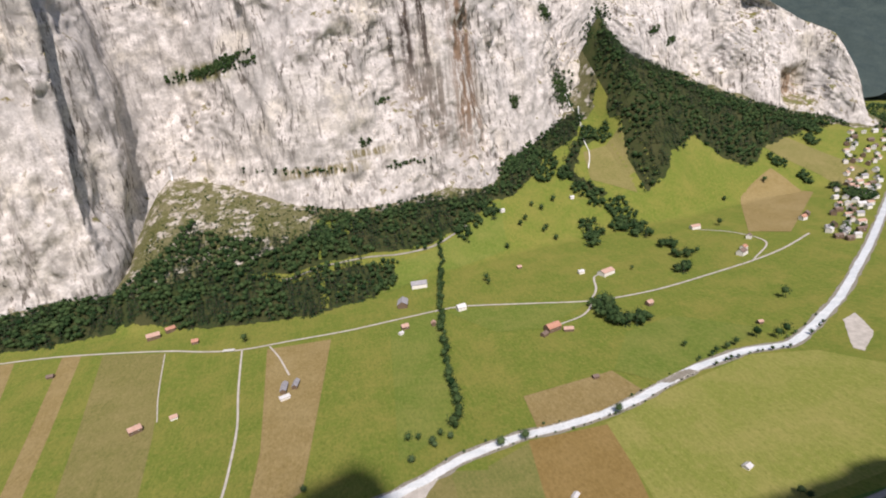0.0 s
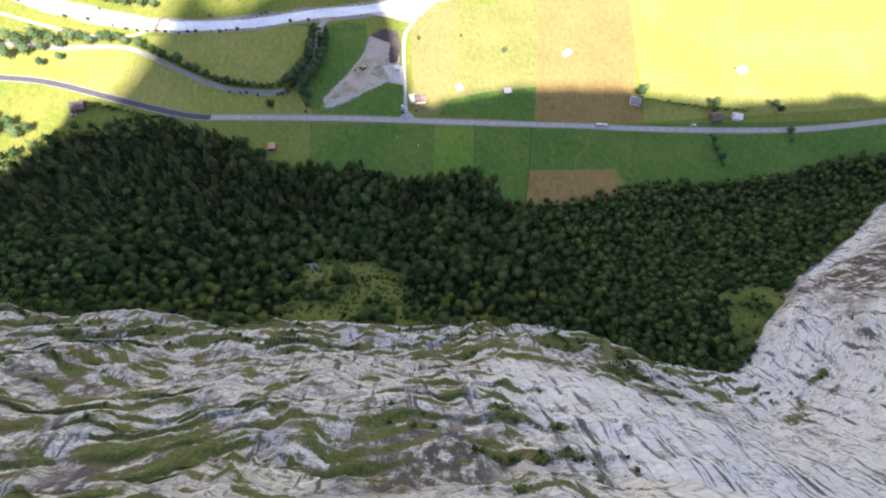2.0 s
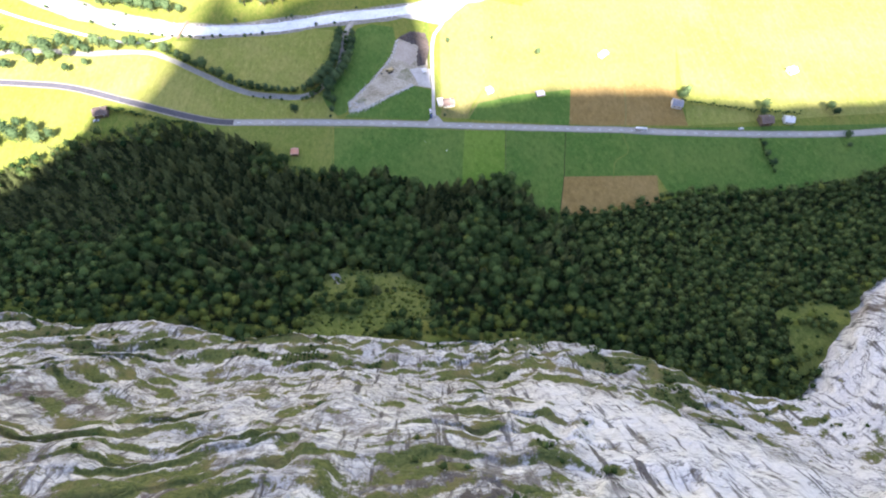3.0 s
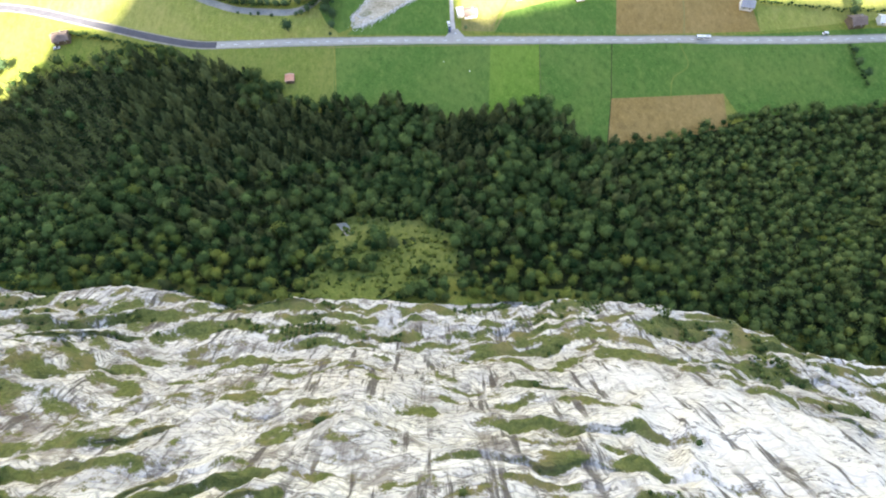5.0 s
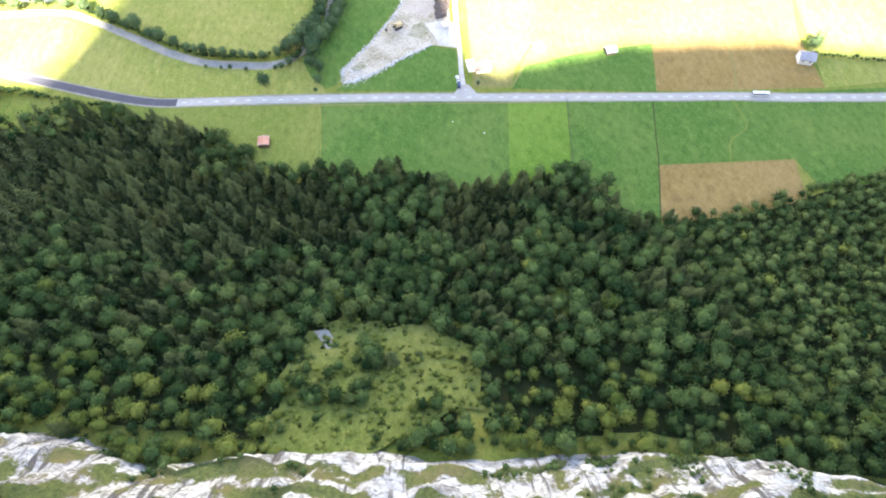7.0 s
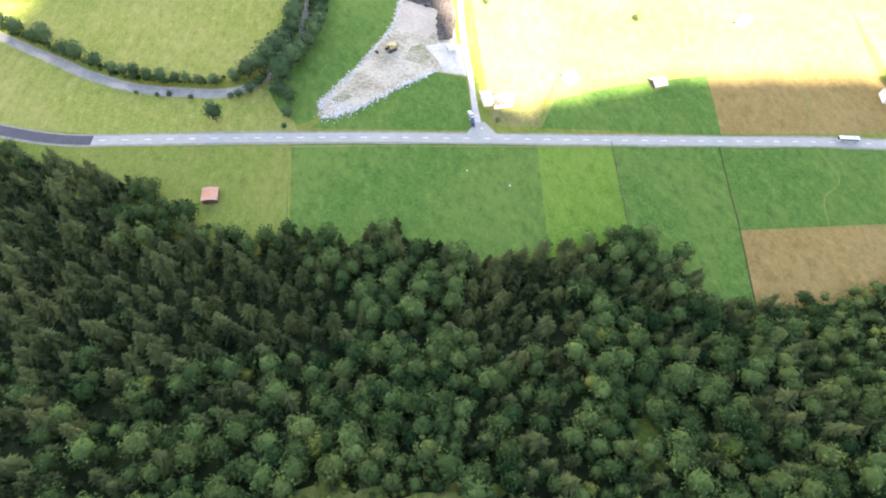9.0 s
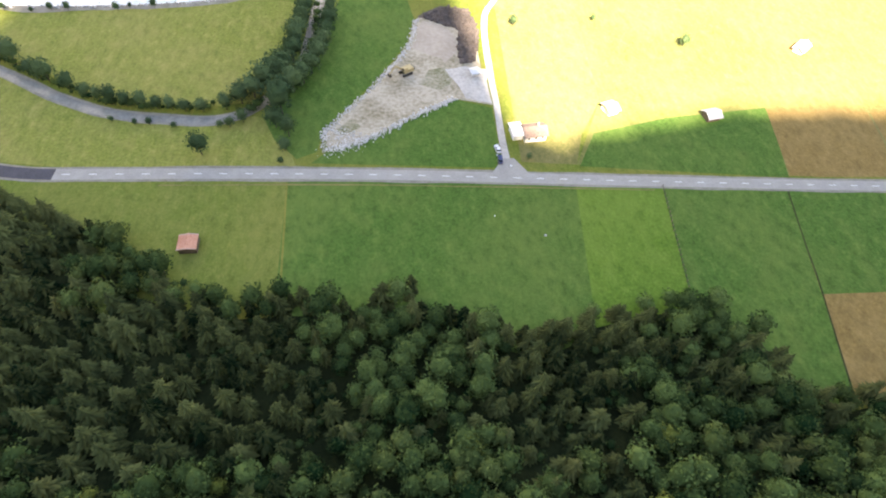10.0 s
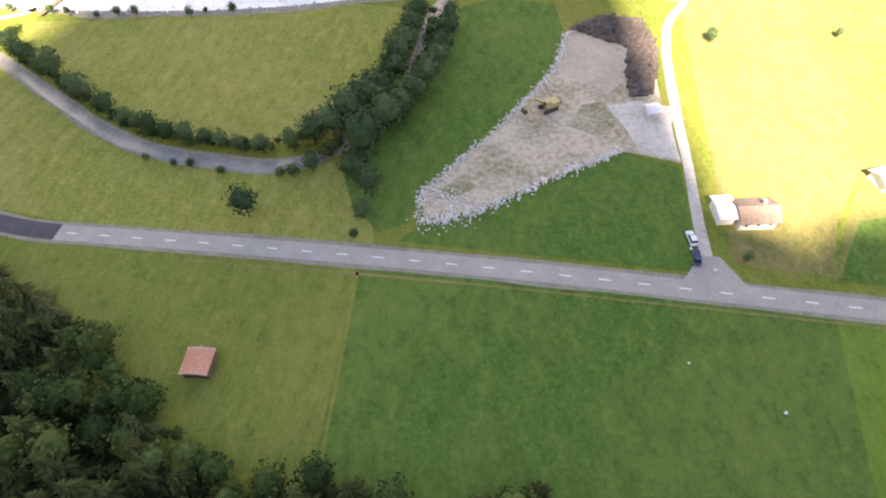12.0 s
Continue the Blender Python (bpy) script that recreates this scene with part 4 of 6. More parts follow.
def leafy_clump(centre, size, r, leaves, out):
    """Loose leaves round a point, each a bent quad that faces away from the crown's middle."""
    verts, tris = [], []
    for _ in range(leaves):
        p = centre + np.clip(r.normal(0, 0.36, 3), -0.6, 0.6) * size
        n = out * 0.9 + r.normal(0, 0.55, 3)
        n /= np.linalg.norm(n)
        u = np.cross(n, r.normal(0, 1, 3))
        u /= np.linalg.norm(u)
        w = np.cross(n, u)
        a, b = size * r.uniform(0.26, 0.46), size * r.uniform(0.20, 0.38)
        k = len(verts)
        verts += [p - u * a, p + w * b * r.uniform(0.7, 1.2) - n * a * 0.3, p + u * a - n * 0.2 * a, p - w * b - n * a * 0.35]
        tris += [(k, k + 2, k + 1), (k, k + 3, k + 2)]
    return np.array(verts), np.array(tris)


def broadleaf(height, radius, r, clumps=46, leaves=6, limbs=5, core=2, leaf=0.34):
    """A broad crown of leafy clumps on limbs, uneven, with gaps."""
    stem = [tube([(0, 0, 0), (0.2, 0.1, height * 0.35), (0.1, 0.2, height * 0.75)], [height * 0.024, height * 0.016, 0.05], 5 if limbs else 3)]
    middle = np.array([0, 0, height * 0.60])
    pieces = []
    lobes = [(r.uniform(0, 6.28), r.uniform(0.0, 1.2), r.uniform(0.75, 1.25)) for _ in range(6)]
    for k in range(limbs):
        a, e = r.uniform(0, 6.28), r.uniform(0.3, 0.9)
        tip = middle + radius * 0.7 * np.array([math.cos(a) * math.cos(e), math.sin(a) * math.cos(e), math.sin(e)])
        stem.append(tube([(0.1, 0.1, height * (0.3 + 0.06 * k)), (middle * 0.4 + tip * 0.6), tip], [height * 0.010, height * 0.006, 0.02], 4))
    for k in range(clumps):
        z = 1 - 1.75 * ((k + 0.5) / clumps) ** 1.05
        a = k * 2.39996 + r.uniform(-0.3, 0.3)
        flat = math.sqrt(max(0.02, 1 - min(1, z * z)))
        d = np.array([math.cos(a) * flat, math.sin(a) * flat, z])
        bulge = 0.72 + 0.36 * max(math.cos(a - la) * math.cos(math.asin(max(-1, min(1, z))) - le) * s for la, le, s in lobes)
        p = middle + d * np.array([radius, radius, height * 0.40]) * bulge * r.uniform(0.82, 1.05)
        pieces.append(leafy_clump(p, radius * leaf, r, leaves, d))
    if core:
        bm = bmesh.new()
        bmesh.ops.create_icosphere(bm, subdivisions=core, radius=1.0)
        v = np.array([q.co[:] for q in bm.verts])
        t = np.array([[q.index for q in f.verts] for f in bm.faces])
        bm.free()
        swell = np.array([0.48 + 0.32 * max(math.cos(math.atan2(q[1], q[0]) - la) * math.cos(math.asin(max(-1, min(1, q[2]))) - le) * s for la, le, s in lobes) for q in v])
        v = v * (swell * r.uniform(0.88, 1.12, len(v)))[:, None] * np.array([radius, radius, height * 0.40]) + middle
        pieces.append((v, t))
    return joined(stem), joined(pieces)


tree_rng = np.random.default_rng(5)
SPRUCES = [spruce(tree_rng.uniform(0.85, 1.15) * 13.2, tree_rng.uniform(3.5, 4.4), tree_rng, 11, 13) for _ in range(5)]
SPRUCES_FAR = [spruce(14, 3.9, tree_rng, 6, 8) for _ in range(3)]
BROADS = [broadleaf(tree_rng.uniform(10.5, 13), tree_rng.uniform(3.9, 4.8), tree_rng, 56, 6, 3, 2, 0.29) for _ in range(5)]
BROADS_FAR = [broadleaf(11.5, 4.3, tree_rng, 18, 4, 0, 1, 0.40) for _ in range(3)]
TINY_SPRUCES = [spruce(15, 4.0, tree_rng, 4, 5) for _ in range(2)]
TINY_BROADS = [broadleaf(11, 4.8, tree_rng, 10, 2, 0, 1, 0.5) for _ in range(3)]
BUSHES = [broadleaf(3.4, 2.0, tree_rng, 9, 4, 0, 1, 0.42) for _ in range(3)]


def scattered(name, placed, leaf_material, label, category="forest"):
    """Many trees as one mesh: rows of (pattern, x, y, z, size, turn, tint)."""
    verts, tris, index, tints, n = [], [], [], [], 0
    groups = {}
    for row in placed:
        groups.setdefault(id(row[0]), (row[0], []))[1].append(row[1:])
    for pattern, rows in groups.values():
        rows = np.array(rows, float)
        c, s = np.cos(rows[:, 4]), np.sin(rows[:, 4])
        for which, (v, t) in enumerate(pattern):
            x = (v[None, :, 0] * c[:, None] - v[None, :, 1] * s[:, None]) * rows[:, 3:4] + rows[:, 0:1]
            y = (v[None, :, 0] * s[:, None] + v[None, :, 1] * c[:, None]) * rows[:, 3:4] + rows[:, 1:2]
            z = v[None, :, 2] * rows[:, 3:4] + rows[:, 2:3]
            verts.append(np.stack([x, y, z], -1).reshape(-1, 3))
            tris.append((t[None] + (np.arange(len(rows)) * len(v))[:, None, None]).reshape(-1, 3) + n)
            index.append(np.full(len(rows) * len(t), which))
            tints.append(np.repeat(rows[:, 5], len(v)))
            n += len(rows) * len(v)
    ob = triangle_object(name, np.concatenate(verts), np.concatenate(tris), [BARK, leaf_material], np.concatenate(index), np.concatenate(tints))
    return tagged(ob, label, category, kind="stuff")


def single_tree(name, pattern, leaf_material, label, group):
    """One tree as a thing with its trunk and its crown."""
    root = new(name)
    for part_name, (v, t), material in (("trunk", pattern[0], BARK), ("crown", pattern[1], leaf_material)):
        data = bpy.data.meshes.new(part_name)
        data.from_pydata([tuple(p) for p in v], [], [tuple(int(i) for i in f) for f in t])
        data.materials.append(material)
        ob = new(part_name, data)
        ob.parent = root
    return tagged(root, label, "tree", group)


def inside(x, y, corners):
    hit, j = False, len(corners) - 1
    for i in range(len(corners)):
        (ax, ay), (bx, by) = corners[i], corners[j]
        if (ay > y) != (by > y) and x < (bx - ax) * (y - ay) / (by - ay) + ax:
            hit = not hit
        j = i
    return hit


# ---- the forest on the scree below the near cliff ----
EDGE_X = [-420, -230, -157, -132, -110, -71, -26, 8, 37, 56, 70, 78, 94, 107, 121, 136, 147, 164, 178, 190, 212, 236, 254, 257, 266, 280, 302, 346, 386, 457, 535, 600, 650, 756, 900]
EDGE_Y = [-70, -58, -44, -24, -14, -4, -9, -21, -37, -48, -56, -62, -58, -61, -60, -58, -67, -73, -79, -69, -66, -65, -74, -92, -102, -103, -100, -95, -82, -82, -76, -55, -51, -44, -40]
CLEARINGS = [[(94, -164), (112, -158), (150, -166), (170, -182), (166, -206), (124, -222), (90, -222), (84, -205)], [(392, -262), (402, -212), (440, -200), (452, -214), (430, -245)]]
foot_line = smooth_line(FOOT, 5.0)
forest = {"spruce": [], "broad": [], "yellow": [], "olive": []}
near_single = []
r = np.random.default_rng(21)
cells = [(x, y) for x in np.arange(-420, 900, 5.2) for y in np.arange(-275, 0, 5.2)]
cells = [c for c in cells if c[0] < 285] + [(x, y) for x in np.arange(285, 560, 4.2) for y in np.arange(-275, -40, 4.2)] + [c for c in cells if c[0] > 560]
for cx, cy in cells:
    x, y = cx + r.uniform(-2.9, 2.9), cy + r.uniform(-2.9, 2.9)
    dice, size, turn, tint = r.uniform(), r.uniform(0.5, 1.15), r.uniform(0, 6.28), r.uniform(0, 1.0)
    if y > np.interp(x, EDGE_X, EDGE_Y) - 0.8 + 3.0 * float(fbm(x / 16, 0.0, 0.0, 3, 61)):
        continue
    foot_y = np.interp(x, foot_line[:, 0], foot_line[:, 1])
    if y < foot_y:
        continue
    near_rock = y < foot_y + 34
    hole = float(fbm(x / 22, y / 22, 0.0, 3, 62))
    open_ground = (inside(x, y, CLEARINGS[0]) or inside(x, y, CLEARINGS[1])) and float(fbm(x / 13, y / 13, 7.0, 3, 64)) > -0.22
    if open_ground and dice > 0.30:
        continue
    if hole > 0.55 and dice > 0.4:
        continue
    z = float(ground_height(x, y)) - 0.3
    centre = -60 < x < 300
    leafy = float(fbm(x / 45, y / 45, 3.0, 3, 63)) + (0.9 if x > 285 else 0.0) + (0.55 if near_rock else 0.0) - (0.25 if y > -110 else 0) + r.uniform(-0.35, 0.35)
    if leafy < -0.16 and not open_ground:
        pattern = SPRUCES[r.integers(5)] if centre else SPRUCES_FAR[r.integers(3)]
        if 60 < x < 250 and -108 < y:
            near_single.append(([id(b) for b in SPRUCES].index(id(pattern)), 0, x, y, z, size, turn))
        else:
            forest["spruce"].append((pattern, x, y, z, size, turn, tint))
    else:
        small = r.uniform(0.3, 0.55) if open_ground else 0.80 if near_rock else 0.76 if x > 285 else 1.0
        pattern = BROADS[r.integers(5)] if centre else BROADS_FAR[r.integers(3)]
        yellow = near_rock and dice < (0.46 if -50 < x < 90 or 175 < x < 235 else 0.10) or dice < 0.014
        if 60 < x < 250 and -108 < y:
            near_single.append(([id(b) for b in BROADS].index(id(pattern)), 1, x, y, z, size * small, turn))
        else:
            forest["yellow" if yellow else "olive" if x > 285 or dice < 0.3 else "broad"].append((pattern, x, y, z, size * small, turn, tint))
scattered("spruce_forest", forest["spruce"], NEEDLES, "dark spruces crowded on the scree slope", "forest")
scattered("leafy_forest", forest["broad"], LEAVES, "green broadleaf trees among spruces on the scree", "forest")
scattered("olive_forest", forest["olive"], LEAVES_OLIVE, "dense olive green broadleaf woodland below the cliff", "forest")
scattered("yellowing_trees", forest["yellow"], LEAVES_YELLOW, "yellowing broadleaf trees along the cliff's foot", "forest")
patch("forest_floor", [(-420, -190), (-127, -186), (8, -200), (80, -214), (162, -218), (226, -222), (305, -243), (391, -265), (474, -193), (655, -85), (760, -64), (756, -52), (600, -62), (457, -88), (386, -88), (346, -101), (272, -110), (254, -86), (236, -72), (200, -75), (178, -86), (150, -74), (136, -66), (94, -66), (70, -68), (44, -56), (0, -33), (-26, -22), (-110, -20), (-157, -50), (-420, -78)], 0.6, FOREST_FLOOR_SHADE, "forest floor with the trees' shade put into its dark colour", "ground", 2.5)
patch("clearing", CLEARINGS[0], 2.2, CLEARING, "grassy clearing with low bushes in the forest", "ground", 8.0)
patch("clearing", CLEARINGS[1], 2.2, CLEARING, "grassy chute beside the cliff", "ground", 6.0)
patch("stone_patch", [(97, -165), (103, -164), (108, -173), (104, -175)], 2.6, GRAVEL_GREY, "small patch of grey scree stones in a clearing", "scree", 1.5)
# low tints colour the undergrowth dark, like the shade it fills
under = []
for x, y in zip(r.uniform(-110, 330, 2200), r.uniform(-240, -50, 2200)):
    if y < np.interp(x, EDGE_X, EDGE_Y) - 3 and y > np.interp(x, foot_line[:, 0], foot_line[:, 1]) - 2 and not inside(x, y, CLEARINGS[0]):
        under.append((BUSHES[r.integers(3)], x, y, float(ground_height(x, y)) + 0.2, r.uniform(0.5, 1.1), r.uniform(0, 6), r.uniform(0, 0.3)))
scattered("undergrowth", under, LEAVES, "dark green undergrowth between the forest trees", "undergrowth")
moulds = {}
for which, kind, x, y, z, size, turn in near_single:
    if (which, kind) not in moulds:
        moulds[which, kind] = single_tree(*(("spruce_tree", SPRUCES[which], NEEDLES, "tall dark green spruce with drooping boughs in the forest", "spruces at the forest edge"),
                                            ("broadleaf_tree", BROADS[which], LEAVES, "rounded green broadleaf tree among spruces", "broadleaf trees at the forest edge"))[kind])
        ob = moulds[which, kind]
        ob.scale = (size, size, size)
        ob.matrix_basis = pose(x, y, z, 0, 0, math.degrees(turn)) @ Matrix.Diagonal((size, size, size, 1))
    else:
        mould = moulds[which, kind]
        tree = copy_thing(mould, Matrix.Identity(4))
        tree.matrix_basis = pose(x, y, z, 0, 0, math.degrees(turn)) @ Matrix.Diagonal((size, size, size, 1))
low = [(BUSHES[r.integers(3)], x, y, float(ground_height(x, y)) + 1.6, r.uniform(0.3, 0.85), r.uniform(0, 6), r.uniform(0.2, 1.0)) for x, y in zip(r.uniform(80, 174, 1300), r.uniform(-226, -156, 1300)) if inside(x, y, CLEARINGS[0])]
scattered("clearing_bushes", low[::2], LEAVES_YELLOW, "low yellow-green bushes dotted over a clearing", "bush")
scattered("clearing_shrubs", low[1::9], LEAVES, "low dark green shrubs dotted over a clearing", "bush")

# ---- woods on the far side: scree forest, stream woods and the wooded cone ----
far_woods = {"spruce": [], "broad": []}
WOODS = [
    ([(-760, 880), (-476, 800), (-300, 815), (-139, 752), (17, 722), (106, 722), (197, 748), (270, 800), (272, 846), (168, 846), (45, 812), (-20, 850), (-120, 900), (-300, 930), (-420, 900), (-760, 915)], 6.6, 0.5),
    ([(-300, 930), (-188, 1061), (-80, 965), (79, 955), (176, 945), (250, 1020), (411, 1055), (597, 1060), (625, 1062), (484, 966), (370, 908), (217, 882), (45, 840), (-120, 890)], 7.0, 0.45),
    ([(590, 1030), (640, 1045), (800, 1180), (931, 1225), (1010, 1335), (930, 1300), (780, 1240), (700, 1190), (590, 1070)], 6.6, 0.55),
    ([(1120, 1390), (1060, 1330), (1062, 1260), (1030, 1222), (1050, 1170), (1020, 1085), (1012, 985), (1100, 1000), (1140, 1054), (1270, 1130), (1318, 1061), (1385, 1036), (1440, 1060), (1520, 1120), (1800, 1205), (1896, 1227), (1781, 1290), (1535, 1390), (1300, 1385)], 7.8, 0.5),
    ([(1030, 1215), (905, 1205), (815, 1100), (850, 1030), (885, 995), (905, 1005), (880, 1050), (845, 1090), (925, 1185), (1010, 1195)], 7.0, 0.3),
    ([(2000, 1120), (2100, 1080), (2300, 1150), (2500, 1500), (2250, 1700), (2140, 1280)], 11.0, 0.5),
]
r = np.random.default_rng(33)
def far_tree(x, y, share, size):
    z, turn, tint = float(ground_height(x, y)) - 0.5, r.uniform(0, 6), r.uniform(0, 0.8)
    if r.uniform() < share:
        far_woods["spruce"].append((TINY_SPRUCES[r.integers(2)], x, y, z, size * 1.05, turn, tint))
    else:
        far_woods["broad"].append((TINY_BROADS[r.integers(3)], x, y, z, size, turn, tint))


for corners, gap, share in WOODS:
    gap *= 1.45
    if gap < 15:
        patch("forest_floor", corners, 0.9, FAR_FLOOR, "dark forest floor of woods on the far side", "ground", 9.0)
    wx, wy = [c[0] for c in corners], [c[1] for c in corners]
    for cx in np.arange(min(wx) - 20, max(wx) + 20, gap):
        for cy in np.arange(min(wy) - 20, max(wy) + 20, gap):
            x, y = cx + r.uniform(-0.6, 0.6) * gap, cy + r.uniform(-0.6, 0.6) * gap
            if not inside(x + 20 * float(fbm(x / 45, y / 45, 0.0, 3, 71)) + r.normal(0, 3), y + 24 * float(fbm(x / 45, y / 45, 4.0, 3, 72)) + r.normal(0, 3), corners) or float(fbm(x / 34, y / 34, 9.0, 3, 73)) > 0.48:
                continue
            mixed_share = np.clip(share + 1.4 * float(fbm(x / 60, y / 60, 2.0, 2, 74)), 0, 1)
            far_tree(x, y, mixed_share, r.uniform(1.05, 2.15))
# round groups of trees along the mountain streams
for gx0, gy0, spread in [(856, 986, 20), (912, 944, 34), (902, 834, 22), (904, 727, 17), (893, 660, 16), (845, 590, 17), (804, 905, 26), (786, 868, 20), (760, 820, 14), (834, 1029, 18), (822, 1093, 20), (784, 1159, 36), (729, 1193, 36), (690, 1150, 30), (555, 999, 24), (500, 960, 20), (464, 930, 18), (760, 1110, 26), (880, 900, 22), (930, 890, 18),
                         (1500, 1049, 20), (1540, 985, 18), (1590, 930, 16), (1550, 812, 30), (1565, 850, 22), (612, 505, 18), (604, 470, 18), (606, 435, 17), (640, 420, 14), (1000, 1190, 20), (960, 1215, 20), (1760, 1190, 26), (1700, 1130, 22), (150, 965, 30), (205, 985, 30), (115, 940, 24)]:
    spread *= 1.2
    for _ in range(int(spread * spread / 22) + 3):
        a, d = r.uniform(0, 6.28), spread * math.sqrt(r.uniform())
        far_tree(gx0 + d * math.cos(a), gy0 + d * math.sin(a), 0.12, r.uniform(1.2, 2.0))
for x, y in zip(r.uniform(1030, 1160, 420), r.uniform(1190, 1380, 420)):
    if y < np.interp(x, [983, 1110, 1300], [1318, 1355, 1385]) and x > 1090 - 0.25 * (1380 - y):
        far_tree(x, y, 0.5, r.uniform(0.8, 1.6))
# trees that crowd against the foot of the far wall
for x, y in smooth_line(FAR_FOOT[2:-4], 6.0):
    for _ in range(7):
        d = r.uniform(-8, 48)
        if float(fbm(x / 80, d / 60, 0.0, 3, 75)) > -0.15 and not -300 < x < 90:
            far_tree(x + r.uniform(-6, 6), y - 4 - d, 0.5, r.uniform(0.6, 1.3))
# scattered scrub on the slope under the far wall
for x, y in zip(r.uniform(-290, 140, 1300), 1200 - 320 * r.uniform(0, 1, 1300) ** 0.6):
    if y < np.interp(x, [-300, -200, -55, 108], [1215, 1225, 1140, 1045]):
        far_woods["broad"].append((TINY_BROADS[r.integers(3)], x, y, float(ground_height(x, y)) - 0.5, r.uniform(0.3, 0.7), r.uniform(0, 6), r.uniform(0, 0.7)))
scattered("far_spruce_woods", far_woods["spruce"], FAR_NEEDLES, "dark spruce woods on the scree under the far wall", "forest")
scattered("far_leafy_woods", far_woods["broad"], FAR_LEAVES, "green broadleaf woods under the far wall", "forest")
patch("scrub_slope", [(-335, 1262), (-200, 1268), (-55, 1190), (110, 1092), (112, 960), (-60, 900), (-200, 890), (-300, 880), (-352, 930)], 1.2, SCRUB, "scrubby scree slope with pale rock below the wall", "ground")

# ---- rows of trees along streams, road and river ----
BROOK_TREES = [(-75, 88, 1.0), (-62, 82, 0.7), (-52, 76, 0.8), (-44, 70, 0.6), (-36, 67, 0.9), (-26, 60, 0.7), (-18, 55, 0.9), (-8, 50, 0.6), (0, 46, 0.55), (6, 43, 0.5), (12, 41, 0.6), (18, 39.5, 0.5), (25, 38.5, 0.6), (31, 37.5, 0.5), (37, 37, 0.55), (43, 36, 0.5), (50, 36, 0.5),
               (60, 37, 0.7), (66, 41, 0.9), (71, 45, 1.1), (76, 50, 1.2), (80, 56, 1.2), (83, 63, 1.2), (86, 71, 1.1), (87, 80, 1.0), (88, 90, 0.9), (89, 100, 0.9), (90, 110, 0.8), (83, 44, 1.0), (88, 49, 1.0), (92, 55, 1.0), (95, 62, 1.0), (98, 70, 1.0), (100, 79, 0.9), (101, 89, 0.9), (102, 99, 0.9), (102, 110, 0.8),
               (84, 34, 1.35), (82, 26, 1.0), (88, 20, 0.9), (87, 12, 0.7), (54, 10, 1.05), (86, 5, 0.32), (63, 26, 0.5), (59, 26, 0.4), (68, 29, 0.5), (40, 26, 0.35), (30, 27.5, 0.35), (24, 28, 0.3), (14, 30, 0.3)]
ROW_TREES = [(-90, 93, 1.0), (-97, 98, 1.1), (-105, 95, 1.2), (-114, 99, 0.9), (-122, 92, 1.3), (-131, 97, 1.0), (-140, 96, 1.4), (-148, 88, 1.0), (-155, 92, 1.5), (-163, 84, 1.2), (-170, 97, 1.6), (-176, 78, 1.3), (-183, 88, 1.6), (-190, 72, 1.3), (-196, 96, 1.4), (-206, 84, 1.6), (-214, 68, 1.3), (-224, 90, 1.5), (-245, 109, 1.6), (-262, 92, 1.4), (-280, 84, 1.4), (-250, 70, 1.2), (-160, 64, 0.9), (-145, 72, 0.8), (-188, -12, 1.4), (-176, -20, 1.5), (-165, -10, 1.2), (-158, -22, 1.3), (-196, -28, 1.5), (-205, -22, 1.4), (-215, -8, 1.3), (-230, -30, 1.5), (-182, -2, 1.0), (-150, -16, 1.0),
             (-152, 158, 1.2), (-141, 156, 1.4), (-133, 160, 1.1), (-122, 154, 1.3), (-111, 152, 1.2), (-101, 149, 1.3), (-93, 153, 0.9), (-84, 147, 1.1), (-72, 146, 0.9), (-10, 158, 1.5), (-4, 164, 1.3), (34, 172, 1.4), (42, 168, 1.2),
             (242, 108, 0.4), (286, 86, 0.8), (197, 103, 0.6), (417, 24, 1.3), (424, 31, 1.2), (492, 10, 1.3), (489, 3, 1.0), (556, 9, 1.3), (560, 2, 1.0), (478, -34, 0.7), (477, -45, 0.8), (479, -56, 0.8), (560, -26, 1.0), (559, -36, 0.6), (189, 5, 0.4),
             (-348, 296, 1.5), (-335, 285, 1.3), (-262, 172, 1.4), (-230, 208, 1.5), (-244, 214, 1.2), (-215, 205, 1.1), (-33, 182, 1.2), (-28, 190, 0.9), (18, 160, 1.4), (28, 165, 1.2), (10, 158, 1.0), (69, 197, 0.9), (307, 192, 1.1), (339, 194, 1.2), (471, 202, 1.2), (200, 247, 1.2), (228, 227, 1.0), (253, 231, 0.9), (213, 245, 1.0), (230, 223, 0.8), (197, 203, 0.9), (242, 242, 1.0), (810, 291, 1.7), (764, 299, 1.7), (790, 285, 1.5), (651, 318, 1.0), (911, 397, 1.9),
             (418, 1000, 1.4), (405, 940, 1.5), (389, 872, 1.5), (372, 800, 1.5), (351, 719, 1.5), (340, 670, 1.4), (318, 580, 1.2), (310, 531, 1.3), (304, 490, 1.2), (299, 455, 1.2), (294, 420, 1.1), (285, 372, 1.5), (284, 345, 1.6), (282, 320, 1.7), (280, 298, 1.6), (278, 280, 1.4), (261, 253, 1.7), (266, 262, 1.2),
             (625, 516, 1.9), (618, 495, 2.0), (606, 470, 2.0), (600, 448, 1.9), (603, 430, 1.8), (622, 425, 1.8), (640, 418, 1.6), (648, 440, 1.5), (-48, 650, 1.6), (30, 716, 1.8), (455, 705, 1.3), (695, 890, 1.6), (757, 640, 0.9), (700, 285, 1.2), (720, 292, 1.2), (680, 283, 1.0)]
r = np.random.default_rng(44)
